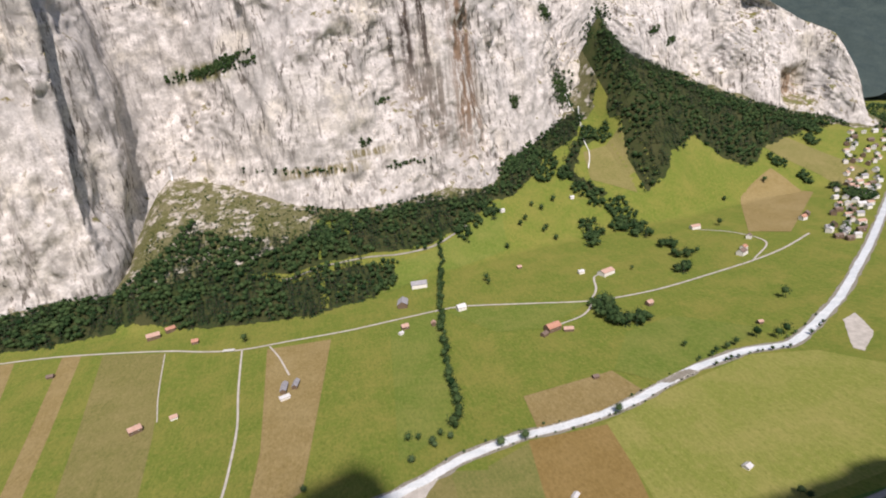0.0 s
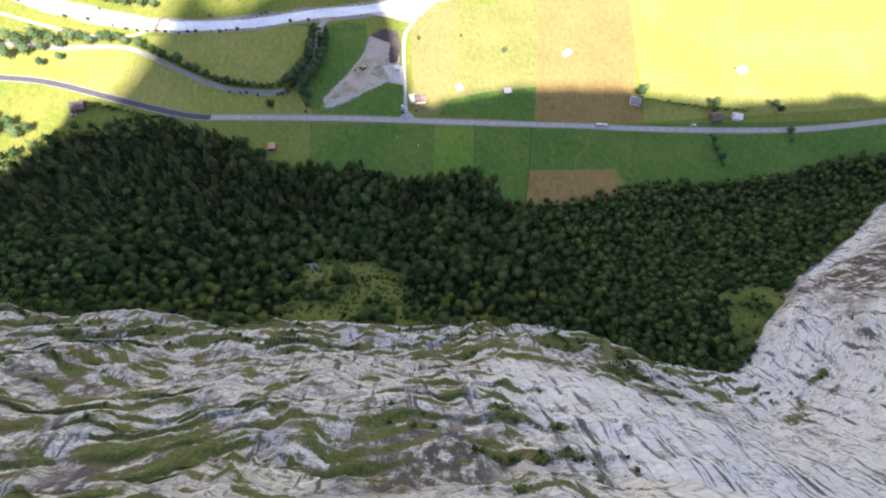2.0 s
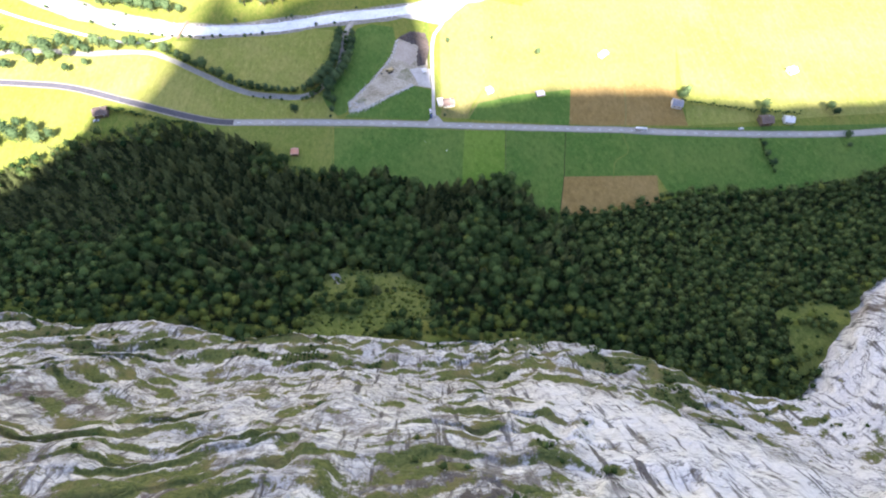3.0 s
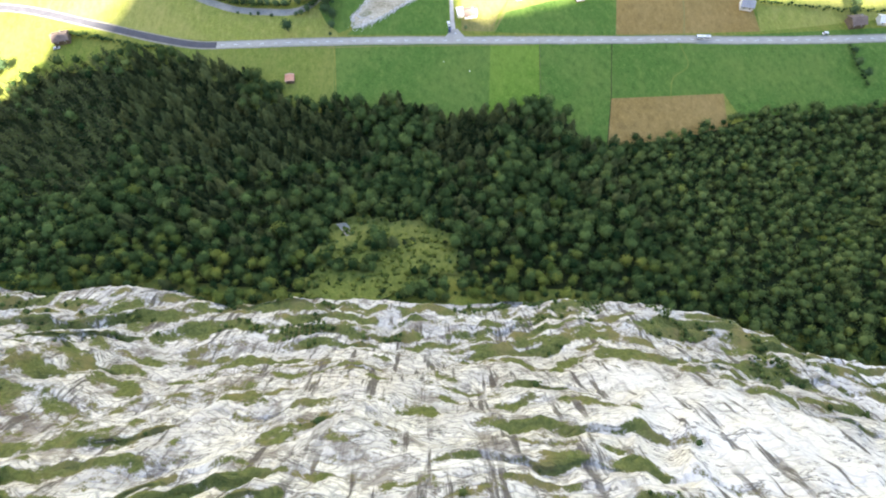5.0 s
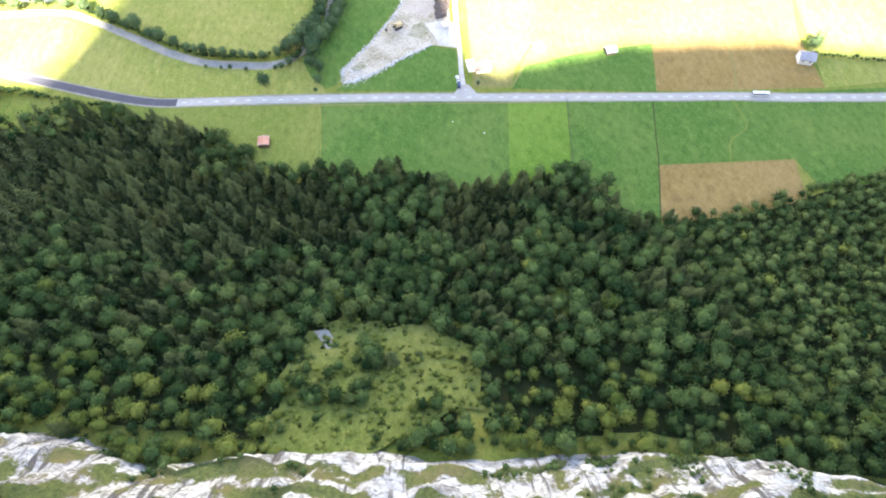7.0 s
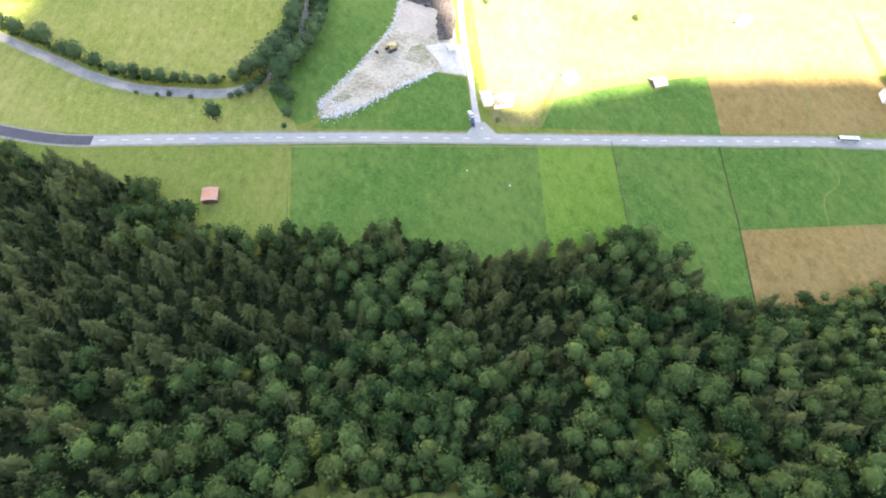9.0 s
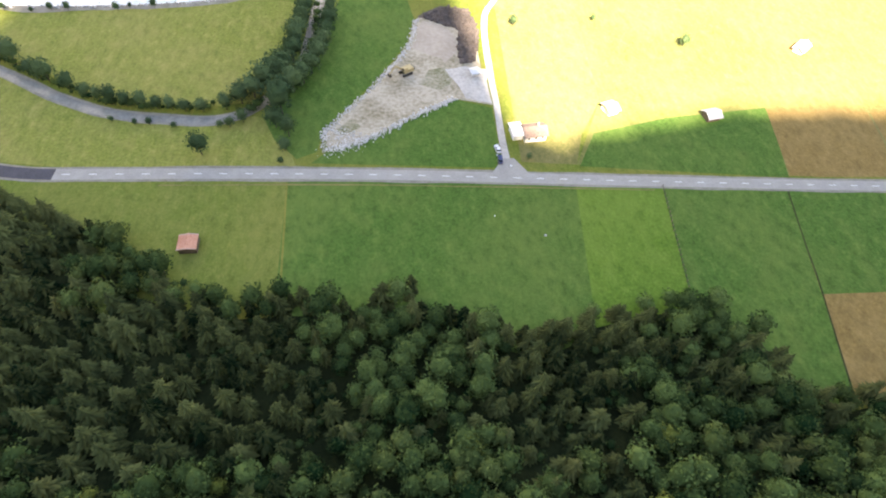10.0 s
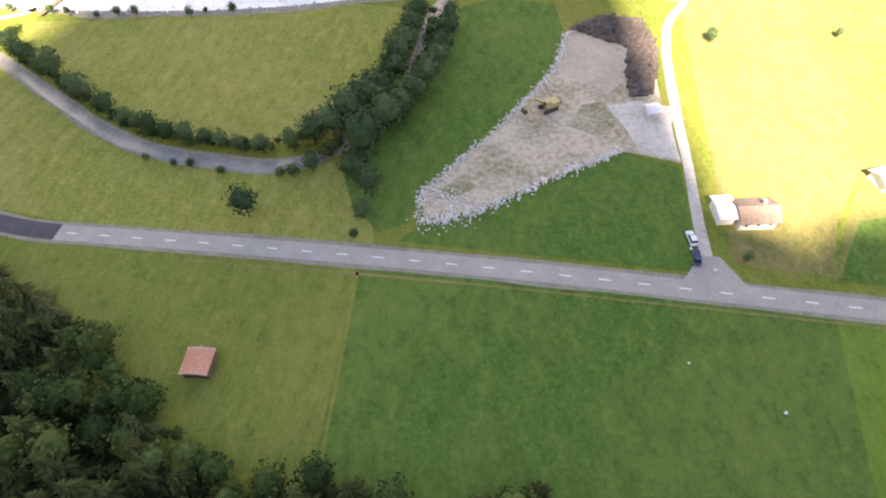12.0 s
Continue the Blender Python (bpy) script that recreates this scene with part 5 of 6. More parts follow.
row_single = [(x, y, s * (1.15 if 60 < x < 105 and 28 < y < 130 else 1.22 if x < 60 and 30 < y < 100 and x > -80 else 0.98 if x < 105 and y < 130 else 0.85 if y < 130 else 1.15), 0) for x, y, s in BROOK_TREES + ROW_TREES]
row_single += [(x, y, r.uniform(1.5, 2.0), 0) for x, y in [(678, 1000), (674, 915), (684, 922), (456, 723), (1234, 948), (1396, 983), (930, 660), (620, 940), (640, 955), (700, 985), (745, 1010), (560, 880), (1100, 800)]]
for x, y in smooth_line([(418, 1010), (389, 872), (351, 719), (310, 531), (299, 455), (285, 372), (280, 300), (263, 250)], 9.0):
    row_single.append((x + r.uniform(-5, 5), y + r.uniform(-4, 4), r.uniform(1.1, 1.7), 0))
line = smooth_line(RIVER, 9.0)
for x, y in line:
    side = 1 if r.uniform() < 0.65 else -1
    if r.uniform() < 0.62 and -420 < x < 900 and not (110 < x < 235):
        row_single.append((x + r.uniform(-3, 3), y - side * r.uniform(9, 12), r.uniform(0.25, 0.5) if x < 640 else r.uniform(0.5, 1.1), 0))
distant = [(BROADS_FAR[r.integers(3)], x, y, float(ground_height(x, y)) - 0.3, s, r.uniform(0, 6), r.uniform(0, 0.9)) for x, y, s, _ in row_single if y > 235 or x > 640]
scattered("far_hedgerow_trees", distant, FAR_LEAVES, "round dark trees along streams and lanes across the valley", "tree")
row_single = [row for row in row_single if row[1] <= 235 and row[0] <= 640]
row_moulds = [single_tree("broadleaf_tree", b, LEAVES_ROW, "round green broadleaf tree beside meadow and water", "trees along water and lanes") for b in BROADS]
for k, m in enumerate(row_moulds):
    x, y, s, _ = row_single[k]
    m.matrix_basis = Matrix.Translation(on_ground(x, y, -0.2)) @ Matrix.Diagonal((s, s, s, 1))
for x, y, s, _ in row_single[5:]:
    tree = copy_thing(row_moulds[r.integers(5)], Matrix.Identity(4))
    tree.matrix_basis = Matrix.Translation(on_ground(x, y, -0.2)) @ Matrix.Rotation(r.uniform(0, 6.28), 4, "Z") @ Matrix.Diagonal((s * r.uniform(0.9, 1.15), s * r.uniform(0.9, 1.15), s * r.uniform(0.85, 1.1), 1))

# ---- houses and barns ----
def house(name, x, y, turn, width, depth, wall, rise, wall_material, roof_material, label, group="", windows=2, chimney=True, category="house", up=0.0, trim=False):
    """A gabled house: body with gables, roof of two thick pitches with eaves, chimney, windows with panes, and a door. The ridge runs along its width."""
    root = new(name)
    root.matrix_basis = Matrix.Translation(on_ground(x, y, up - 0.1)) @ Matrix.Rotation(radians(turn), 4, "Z")
    w, d = width / 2, depth / 2
    bm = bmesh.new()
    ring = [bm.verts.new(p) for p in ((-w, -d, -1.5), (w, -d, -1.5), (w, d, -1.5), (-w, d, -1.5), (-w, -d, wall), (w, -d, wall), (w, d, wall), (-w, d, wall), (-w, 0, wall + rise), (w, 0, wall + rise))]
    for f in ((0, 1, 5, 4), (2, 3, 7, 6), (1, 2, 6, 9, 5), (3, 0, 4, 8, 7), (3, 2, 1, 0), (4, 5, 9, 8), (6, 7, 8, 9)):
        bm.faces.new([ring[i] for i in f])
    part("wall", bm, wall_material, root)
    bm = bmesh.new()
    over, thick = 0.3 if trim else 0.9, 0.28
    slope = rise / d
    for side in (-1, 1):
        low, high = (side * (d + over), wall - slope * over), (0.0, wall + rise)
        v = [bm.verts.new((sx * (w + over * 0.8), py, pz + dz)) for dz in (0.03, thick) for sx in (-1, 1) for py, pz in (low, high)]
        for f in ((0, 1, 3, 2), (4, 6, 7, 5), (0, 2, 6, 4), (1, 5, 7, 3), (0, 4, 5, 1), (2, 3, 7, 6)):
            bm.faces.new([v[i] for i in f])
    bmesh.ops.recalc_face_normals(bm, faces=bm.faces[:])
    roof = part("roof", bm, roof_material, root)
    if trim:
        for sx in (-1, 1):
            for side in (-1, 1):
                a, b = Vector((sx * (w + over * 0.8), side * (d + over), wall - slope * over + 0.2)), Vector((sx * (w + over * 0.8), 0, wall + rise + 0.2))
                bm = bmesh.new()
                bmesh.ops.create_cube(bm, size=1.0, matrix=Matrix.Translation((a + b) / 2) @ (b - a).to_track_quat("X", "Z").to_matrix().to_4x4() @ Matrix.Diagonal(((b - a).length, 0.45, 0.3, 1)))
                part("verge_board", bm, ROOF_PINK, roof)
        part("ridge_cap", box(bmesh.new(), 0, 0, wall + rise + 0.3, width + 1.6, 0.28, 0.16, bevel=0.05), ROOF_SALMON, roof)
    if chimney:
        bm = box(bmesh.new(), w * 0.35, d * 0.25, wall + rise * 0.75 + 0.7, 0.9, 0.9, 1.9, bevel=0.06)
        part("chimney", bm, GRAVEL_GREY, roof)
    for k in range(windows):
        px = -w + width * (k + 0.5) / windows
        for side in (-1, 1):
            bm = box(bmesh.new(), px, side * (d + 0.03), wall * 0.58, 1.3, 0.10, 1.3)
            frame_part = part("window", bm, ROAD_PAINT, root)
            bm = box(bmesh.new(), px, side * (d + 0.09), wall * 0.58, 1.0, 0.05, 1.0)
            part("pane", bm, DARK_GLASS, frame_part)
    bm = box(bmesh.new(), w + 0.04, 0.0, 1.0, 0.12, 1.2, 2.1)
    part("door", bm, WOOD_WALL, root)
    return tagged(root, label, category, group)


house("field_barn", 57.3, -36, 92, 6.0, 6.2, 2.8, 0.6, WOOD_WALL, ROOF_SALMON, "small dark timber barn with a reddish tiled roof in a meadow", windows=0, chimney=False, category="barn", trim=True)
house("farmhouse", 193.5, 19.5, 8, 9.6, 7.2, 3.9, 1.8, WHITE_WALL, ROOF_BROWN, "farmhouse with a bleached brown tiled roof beside a track", windows=3)
house("annex", 185.8, 20.5, 8, 4.2, 7.0, 3.4, 0.8, WHITE_WALL, ROOF_PALE, "annex with a glaring pale sheet metal roof", windows=0, chimney=False, category="shed")
house("shed", 233, 36, 20, 5.4, 6.2, 2.6, 1.2, WHITE_WALL, ROOF_PINK, "pale small barn with sun-bleached roof in a meadow", windows=1, chimney=False, category="barn")
house("field_barn", 281, 31, 12, 6.6, 5.4, 2.6, 1.3, WOOD_WALL, ROOF_GREY, "timber barn with a blue-grey roof at the shade's edge", windows=0, chimney=False, category="barn")
house("field_barn", 352, 84, 40, 9, 5, 2.4, 1.2, WHITE_WALL, ROOF_PALE, "low white-roofed shelter in a brown field", windows=0, chimney=False, category="barn")
house("house", 410, 16, -15, 9, 8, 4.5, 2.4, WHITE_WALL, ROOF_GREY, "white house under a tall tree beside meadows", windows=2)
house("house", 489, -6, 5, 11, 9, 5, 2.6, WOOD_WALL, ROOF_BROWN, "brown-roofed house beside the valley road")
house("house", 512, -5, -8, 8, 7, 4, 2.2, WHITE_WALL, ROOF_PALE, "white house with a pale roof beside the road")
house("field_barn", 540, 60, 20, 8, 7, 3, 1.8, WHITE_WALL, ROOF_PALE, "white barn alone in a sunny meadow", windows=0, chimney=False, category="barn")
house("house", 724, -10, 30, 12, 9, 5, 2.8, WHITE_WALL, ROOF_BROWN, "brown-roofed farmhouse where the road bends")
house("house", 742, 36, 60, 14, 8, 4, 2.2, WHITE_WALL, ROOF_PINK, "long house with a pale tiled roof near the road")
house("house", -116, 11, 12, 11, 9, 4.6, 2.6, WOOD_WALL, ROOF_BROWN, "dark brown-roofed house between road and forest")
house("shed", 172, 62, 15, 3.4, 3.4, 2.4, 0.5, WHITE_WALL, ROOF_PALE, "small white shed beside the gravel pit", windows=0, chimney=False, category="shed")

FAR_HOUSES = [
    ("barn", 312, 765, -6, 34, 20, 8, 6, WHITE_WALL, ROOF_GREY, "large grey-roofed barn at the foot of the scree"),
    ("barn", 262, 683, 78, 32, 20, 7, 6, WOOD_WALL, ROOF_GREY, "large timber barn with a grey roof beside the far road"),
    ("house", 249, 575, 10, 13, 10, 6, 4, WOOD_WALL, ROOF_PINK, "chalet with a pink roof below the far road"),
    ("shed", 238, 555, 30, 8, 7, 4, 2, WHITE_WALL, ROOF_PALE, "pale shed in a green field"),
    ("house", 302, 566, 80, 10, 8, 6, 3, WOOD_WALL, ROOF_PINK, "small chalet beside a row of stream trees"),
    ("house", 367, 609, 10, 17, 13, 7, 5, WHITE_WALL, ROOF_PALE, "white house just below the far road"),
    ("farmhouse", 492, 458, 15, 26, 17, 8, 6, WOOD_WALL, ROOF_RED, "red-roofed farmhouse amid green fields"),
    ("shed", 516, 444, -20, 16, 10, 5, 3, WOOD_WALL, ROOF_PINK, "pink-roofed shed beside a farmhouse"),
    ("shed", 471, 444, 30, 12, 9, 5, 3, WOOD_WALL, ROOF_BROWN, "brown shed beside a farmhouse"),
    ("barn", 698, 645, 20, 32, 20, 7, 5, WHITE_WALL, ROOF_PINK, "pale farm building beside a lane"),
    ("shed", 654, 673, 0, 12, 10, 5, 3, WHITE_WALL, ROOF_PALE, "white shed beside a lane and trees"),
    ("house", 691, 475, 15, 12, 10, 6, 4, WOOD_WALL, ROOF_PINK, "lone chalet in a meadow below the far road"),
    ("barn", 804, 337, 0, 8, 7, 4, 2, WOOD_WALL, ROOF_PINK, "tiny field barn near the river bend"),
    ("farmhouse", 1004, 611, 25, 22, 15, 8, 5, WHITE_WALL, ROOF_BROWN, "broad farmhouse with a brown roof beside the far road"),
    ("house", 1028, 634, 25, 14, 12, 7, 4, WHITE_WALL, ROOF_RED, "white house with a red roof beside a lane"),
    ("house", 1037, 811, 0, 24, 13, 7, 4, WHITE_WALL, ROOF_PINK, "pale house on the sloping meadow"),
    ("house", 1090, 690, 40, 13, 11, 7, 4, WHITE_WALL, ROOF_BROWN, "brown-roofed house at a bend of the lane"),
    ("house", 1290, 740, 10, 16, 13, 8, 5, WHITE_WALL, ROOF_RED, "white house at the village's edge"),
    ("house", 1320, 760, 30, 16, 13, 8, 5, WOOD_WALL, ROOF_BROWN, "timber chalet at the village's edge"),
    ("barn", 547, 765, 0, 9, 8, 4, 3, WOOD_WALL, ROOF_PINK, "small hay barn on a green slope"),
    ("barn", 590, 990, 20, 12, 10, 5, 3, WHITE_WALL, ROOF_PALE, "white hut at the wood's edge"),
    ("barn", 800, 1010, 0, 11, 9, 5, 3, WHITE_WALL, ROOF_PALE, "pale hut high on the meadow"),
    ("farmhouse", -236, 752, 18, 24, 14, 7, 5, WOOD_WALL, ROOF_PINK, "long farmhouse with a pale red roof at the forest edge"),
    ("barn", -208, 770, 30, 18, 12, 6, 4, WOOD_WALL, ROOF_RED, "red-roofed barn against the forest edge"),
    ("house", -145, 691, 5, 12, 10, 5, 4, WOOD_WALL, ROOF_RED, "red-roofed chalet beside the far road"),
    ("house", -673, 757, 30, 18, 12, 6, 4, WOOD_WALL, ROOF_PINK, "pink-roofed house at the far road"),
    ("house", -650, 730, 10, 13, 10, 5, 4, WHITE_WALL, ROOF_GREY, "white house near the far road"),
    ("barn", -509, 701, 10, 11, 8, 4, 3, WOOD_WALL, ROOF_BROWN, "dark barn in a strip field"),
    ("barn", -386, 659, 0, 11, 8, 4, 3, WOOD_WALL, ROOF_BROWN, "dark brown barn in a strip field"),
    ("farmhouse", -176, 416, 30, 17, 13, 6, 4, WOOD_WALL, ROOF_PINK, "weathered farmhouse with a pale roof beside trees"),
    ("barn", -126, 430, 20, 10, 8, 4, 3, WHITE_WALL, ROOF_PINK, "small barn with a bright orange-pink roof"),
    ("barn", 34, 448, 86, 28, 9, 5, 3, WOOD_WALL, ROOF_GREY, "long narrow grey barn in a brown field"),
    ("barn", 52, 452, 80, 22, 8, 5, 3, WOOD_WALL, ROOF_GREY, "grey-roofed barn beside a longer barn"),
    ("shed", 36, 420, 20, 15, 10, 4, 2, WHITE_WALL, ROOF_PALE, "glaring white-roofed shed in a brown field"),
    ("barn", 485, 291, 0, 8, 7, 4, 2, WOOD_WALL, ROOF_BROWN, "small dark barn in a cut field"),
]
for name, x, y, turn, w, d, h, rise, wall_m, roof_m, label in FAR_HOUSES:
    house(name, x, y, turn, w, d, h, rise, wall_m, roof_m, label, "farms on the far side", windows=2 if "barn" not in name and "shed" not in name else 0, chimney="house" in name, category="house" if "house" in name else "barn", up=0.5)

# the village up the valley
r = np.random.default_rng(52)
VILLAGE = [(1215, 605), (1262, 562), (1460, 700), (1760, 930), (2080, 1180), (1900, 1180), (1690, 1010), (1560, 900), (1380, 740)]
made = []
while len(made) < 78:
    x, y = r.uniform(1215, 2080), r.uniform(560, 1185)
    if inside(x, y, VILLAGE) and all(math.hypot(x - a, y - b) > 22 for a, b in made):
        made.append((x, y))
        k = r.integers(4)
        house("village_house", x, y, r.uniform(-30, 60), r.uniform(13, 20), r.uniform(11, 14), r.uniform(6, 9), r.uniform(3, 5), (WHITE_WALL, WHITE_WALL, WOOD_WALL, WHITE_WALL)[k], (ROOF_GREY, ROOF_PALE, ROOF_BROWN, ROOF_PINK)[k],
              ("white village house with a grey roof", "white village house with a pale roof", "timber village chalet with a brown roof", "white village house with a pinkish roof")[k], "houses of the village", 2, True, up=0.5)
village_trees = [(BROADS_FAR[r.integers(3)], x + 15, y + 9, float(ground_height(x + 15, y + 9)), 1.6, r.uniform(0, 6), r.uniform(0, 0.8)) for x, y in made[::2]]
scattered("village_trees", village_trees, FAR_LEAVES, "garden trees between the village houses", "tree")

# ---- bridge over the river, and the white trailer on the far road ----
bridge = new("footbridge")
bridge.matrix_basis = pose(-66, 121, 0.3, 0, 0, 78)
part("deck", box(bmesh.new(), 0, 0, 0.5, 26, 2.6, 0.3, bevel=0.04), POST_WOOD, bridge)
for side in (-1, 1):
    part("railing", box(bmesh.new(), 0, side * 1.25, 1.5, 26, 0.12, 0.14), POST_WOOD, bridge)
    for k in range(7):
        part("post", box(bmesh.new(), -12 + 4 * k, side * 1.25, 1.05, 0.14, 0.12, 0.9), POST_WOOD, bridge)
tagged(bridge, "narrow wooden footbridge across the white river", "bridge")

# ---- vehicles ----
def wheel(parent, x, y, radius=0.36, width=0.26):
    bm = bmesh.new()
    bmesh.ops.create_cone(bm, cap_ends=True, segments=14, radius1=radius, radius2=radius, depth=width, matrix=Matrix.Translation((x, y, radius)) @ Matrix.Rotation(radians(90), 4, "X"))
    w = part("wheel", bm, DARK_STEEL, parent)
    bm = bmesh.new()
    bmesh.ops.create_cone(bm, cap_ends=True, segments=10, radius1=radius * 0.55, radius2=radius * 0.5, depth=width + 0.04, matrix=Matrix.Translation((x, y, radius)) @ Matrix.Rotation(radians(90), 4, "X"))
    part("rim", bm, SILVER_PAINT, w)


def car(x, y, turn, paint, label):
    """A parked car: body, cabin, windows, wheels and lamps."""
    root = new("car")
    root.matrix_basis = pose(x, y, 0.13, 0, 0, turn)
    part("body", box(bmesh.new(), 0, 0, 0.72, 4.9, 2.0, 0.75, bevel=0.2), paint, root)
    bm = bmesh.new()
    v = [bm.verts.new(p) for p in ((-1.9, -0.92, 1.05), (1.1, -0.92, 1.05), (1.1, 0.92, 1.05), (-1.9, 0.92, 1.05), (-1.5, -0.75, 1.72), (0.3, -0.75, 1.72), (0.3, 0.75, 1.72), (-1.5, 0.75, 1.72))]
    for f in ((0, 1, 5, 4), (1, 2, 6, 5), (2, 3, 7, 6), (3, 0, 4, 7), (4, 5, 6, 7)):
        bm.faces.new([v[i] for i in f])
    cabin = part("cabin", bm, DARK_GLASS, root, "dark glazed cabin")
    part("roof", box(bmesh.new(), -0.6, 0, 1.74, 1.9, 1.55, 0.08, bevel=0.03), paint, cabin)
    for sx in (-1.5, 1.5):
        for sy in (-0.9, 0.9):
            wheel(root, sx, sy)
    for sy in (-0.65, 0.65):
        part("headlight", box(bmesh.new(), 2.44, sy, 0.8, 0.06, 0.4, 0.18), WHITE_PAINT, root)
        part("tail_light", box(bmesh.new(), -2.44, sy, 0.85, 0.06, 0.35, 0.18), ROOF_RED, root)
    return tagged(root, label, "car")


car(176.5, 11, 100, WHITE_PAINT, "white car parked beside the farm track")
car(176.8, 4.8, 85, BLUE_PAINT, "dark blue car waiting at the junction")
car(464, -14, 10, WHITE_PAINT, "white car parked beside the road")
car(-119, 3, 20, SILVER_PAINT, "silver car parked before a dark house")
car(-337, 738, -20, WHITE_PAINT, "white car on the far road")
bus = new("bus")
bus.matrix_basis = pose(369, -13.4, 0.13, 0, 0, 175) @ Matrix.Scale(0.82, 4)
part("body", box(bmesh.new(), 0, 0, 1.85, 13.0, 2.9, 2.9, bevel=0.25), WHITE_PAINT, bus, "white coach body")
for side in (-1, 1):
    for k in range(6):
        part("window", box(bmesh.new(), -5 + 2 * k, side * 1.46, 2.2, 1.7, 0.06, 1.1), DARK_GLASS, bus)
part("windscreen", box(bmesh.new(), 6.5, 0, 2.1, 0.08, 2.4, 1.5), DARK_GLASS, bus)
part("roof_hatch", box(bmesh.new(), 1.5, 0, 3.36, 1.4, 1.2, 0.16, bevel=0.04), SILVER_PAINT, bus)
part("air_unit", box(bmesh.new(), -3.0, 0, 3.40, 2.6, 1.7, 0.24, bevel=0.06), SILVER_PAINT, bus)
for sx in (-3.6, 4.2):
    for sy in (-1.25, 1.25):
        wheel(bus, sx, sy, 0.55, 0.35)
tagged(bus, "long white coach driving on the valley road", "bus")
trailer = new("trailer")
trailer.matrix_basis = Matrix.Translation(on_ground(-74, 626, 0.9)) @ Matrix.Rotation(radians(-14), 4, "Z")
part("bed", box(bmesh.new(), 0, 0, 1.1, 22, 6, 0.5, bevel=0.05), WHITE_PAINT, trailer)
part("tarpaulin", box(bmesh.new(), 0, 0, 2.0, 21, 5.6, 1.3, bevel=0.3), ROOF_PALE, trailer)
for sx in (-7, 7):
    for sy in (-2.4, 2.4):
        wheel(trailer, sx, sy, 0.6, 0.5)
tagged(trailer, "white covered trailer parked on the far road", "trailer")

# ---- digger in the gravel pit ----
digger = new("excavator")
digger.matrix_basis = pose(139, 62, 0.2, 0, 0, 212) @ Matrix.Scale(1.25, 4)
for side in (-1, 1):
    track = part("track", box(bmesh.new(), 0, side * 1.35, 0.55, 4.6, 0.75, 1.05, bevel=0.3), DARK_STEEL, digger)
    for k in range(5):
        bm = bmesh.new()
        bmesh.ops.create_cone(bm, cap_ends=True, segments=10, radius1=0.3, radius2=0.3, depth=0.82, matrix=Matrix.Translation((-1.6 + 0.8 * k, side * 1.35, 0.4)) @ Matrix.Rotation(radians(90), 4, "X"))
        part("roller", bm, DARK_STEEL, track)
part("turntable", box(bmesh.new(), 0, 0, 1.2, 1.8, 1.8, 0.4, bevel=0.1), DARK_STEEL, digger)
part("body", box(bmesh.new(), -0.7, 0, 2.0, 4.2, 2.9, 1.3, bevel=0.15), YELLOW_PAINT, digger)
cab = part("cab", box(bmesh.new(), 0.9, 0.85, 2.75, 1.8, 1.15, 1.9, bevel=0.1), YELLOW_PAINT, digger)
part("window", box(bmesh.new(), 1.83, 0.85, 3.0, 0.06, 0.95, 1.1), DARK_GLASS, cab)
part("counterweight", box(bmesh.new(), -2.9, 0, 1.9, 0.8, 2.7, 1.1, bevel=0.25), DARK_STEEL, digger)
for name, a, b, thick in (("boom", (1.2, -0.4, 2.2), (4.6, -0.4, 5.0), 0.55), ("arm", (4.6, -0.4, 5.0), (7.2, -0.4, 2.4), 0.42)):
    a, b = Vector(a), Vector(b)
    bm = bmesh.new()
    bmesh.ops.create_cube(bm, size=1.0, matrix=Matrix.Translation((a + b) / 2) @ (b - a).to_track_quat("X", "Z").to_matrix().to_4x4() @ Matrix.Diagonal(((b - a).length, thick, thick, 1)))
    part(name, bm, YELLOW_PAINT, digger)
bm = bmesh.new()
v = [bm.verts.new(p) for p in ((6.8, -1.1, 2.5), (7.6, -1.1, 2.3), (7.4, -1.1, 1.2), (6.4, -1.1, 1.4), (6.8, 0.3, 2.5), (7.6, 0.3, 2.3), (7.4, 0.3, 1.2), (6.4, 0.3, 1.4))]
for f in ((0, 1, 2, 3), (4, 7, 6, 5), (0, 4, 5, 1), (1, 5, 6, 2), (0, 3, 7, 4)):
    bm.faces.new([v[i] for i in f])
part("bucket", bm, DARK_STEEL, digger)
tagged(digger, "yellow tracked excavator standing on pit gravel", "excavator")

# ---- stones heaped along the pit's edges, earth heaps ----
def stones(name, rows, material, label, seed):
    """Angular stones, as one mesh: rows of (x, y, z, size)."""
    q = np.random.default_rng(seed)
    bm = bmesh.new()
    bmesh.ops.create_icosphere(bm, subdivisions=1, radius=1.0)
    v0 = np.array([v.co[:] for v in bm.verts])
    t0 = np.array([[v.index for v in f.verts] for f in bm.faces])
    bm.free()
    verts, tris = [], []
    for n, (x, y, z, size) in enumerate(rows):
        v = v0 * q.uniform(0.65, 1.25, (len(v0), 1)) * q.uniform(0.6, 1.2, 3) * size
        a = q.uniform(0, 6.28)
        v = np.column_stack([v[:, 0] * math.cos(a) - v[:, 1] * math.sin(a), v[:, 0] * math.sin(a) + v[:, 1] * math.cos(a), v[:, 2]])
        verts.append(v + np.array([x, y, z]))
        tris.append(t0 + n * len(v0))
    return tagged(triangle_object(name, np.concatenate(verts), np.concatenate(tris), [material]), label, "stone", kind="stuff")


r = np.random.default_rng(61)
rim = []
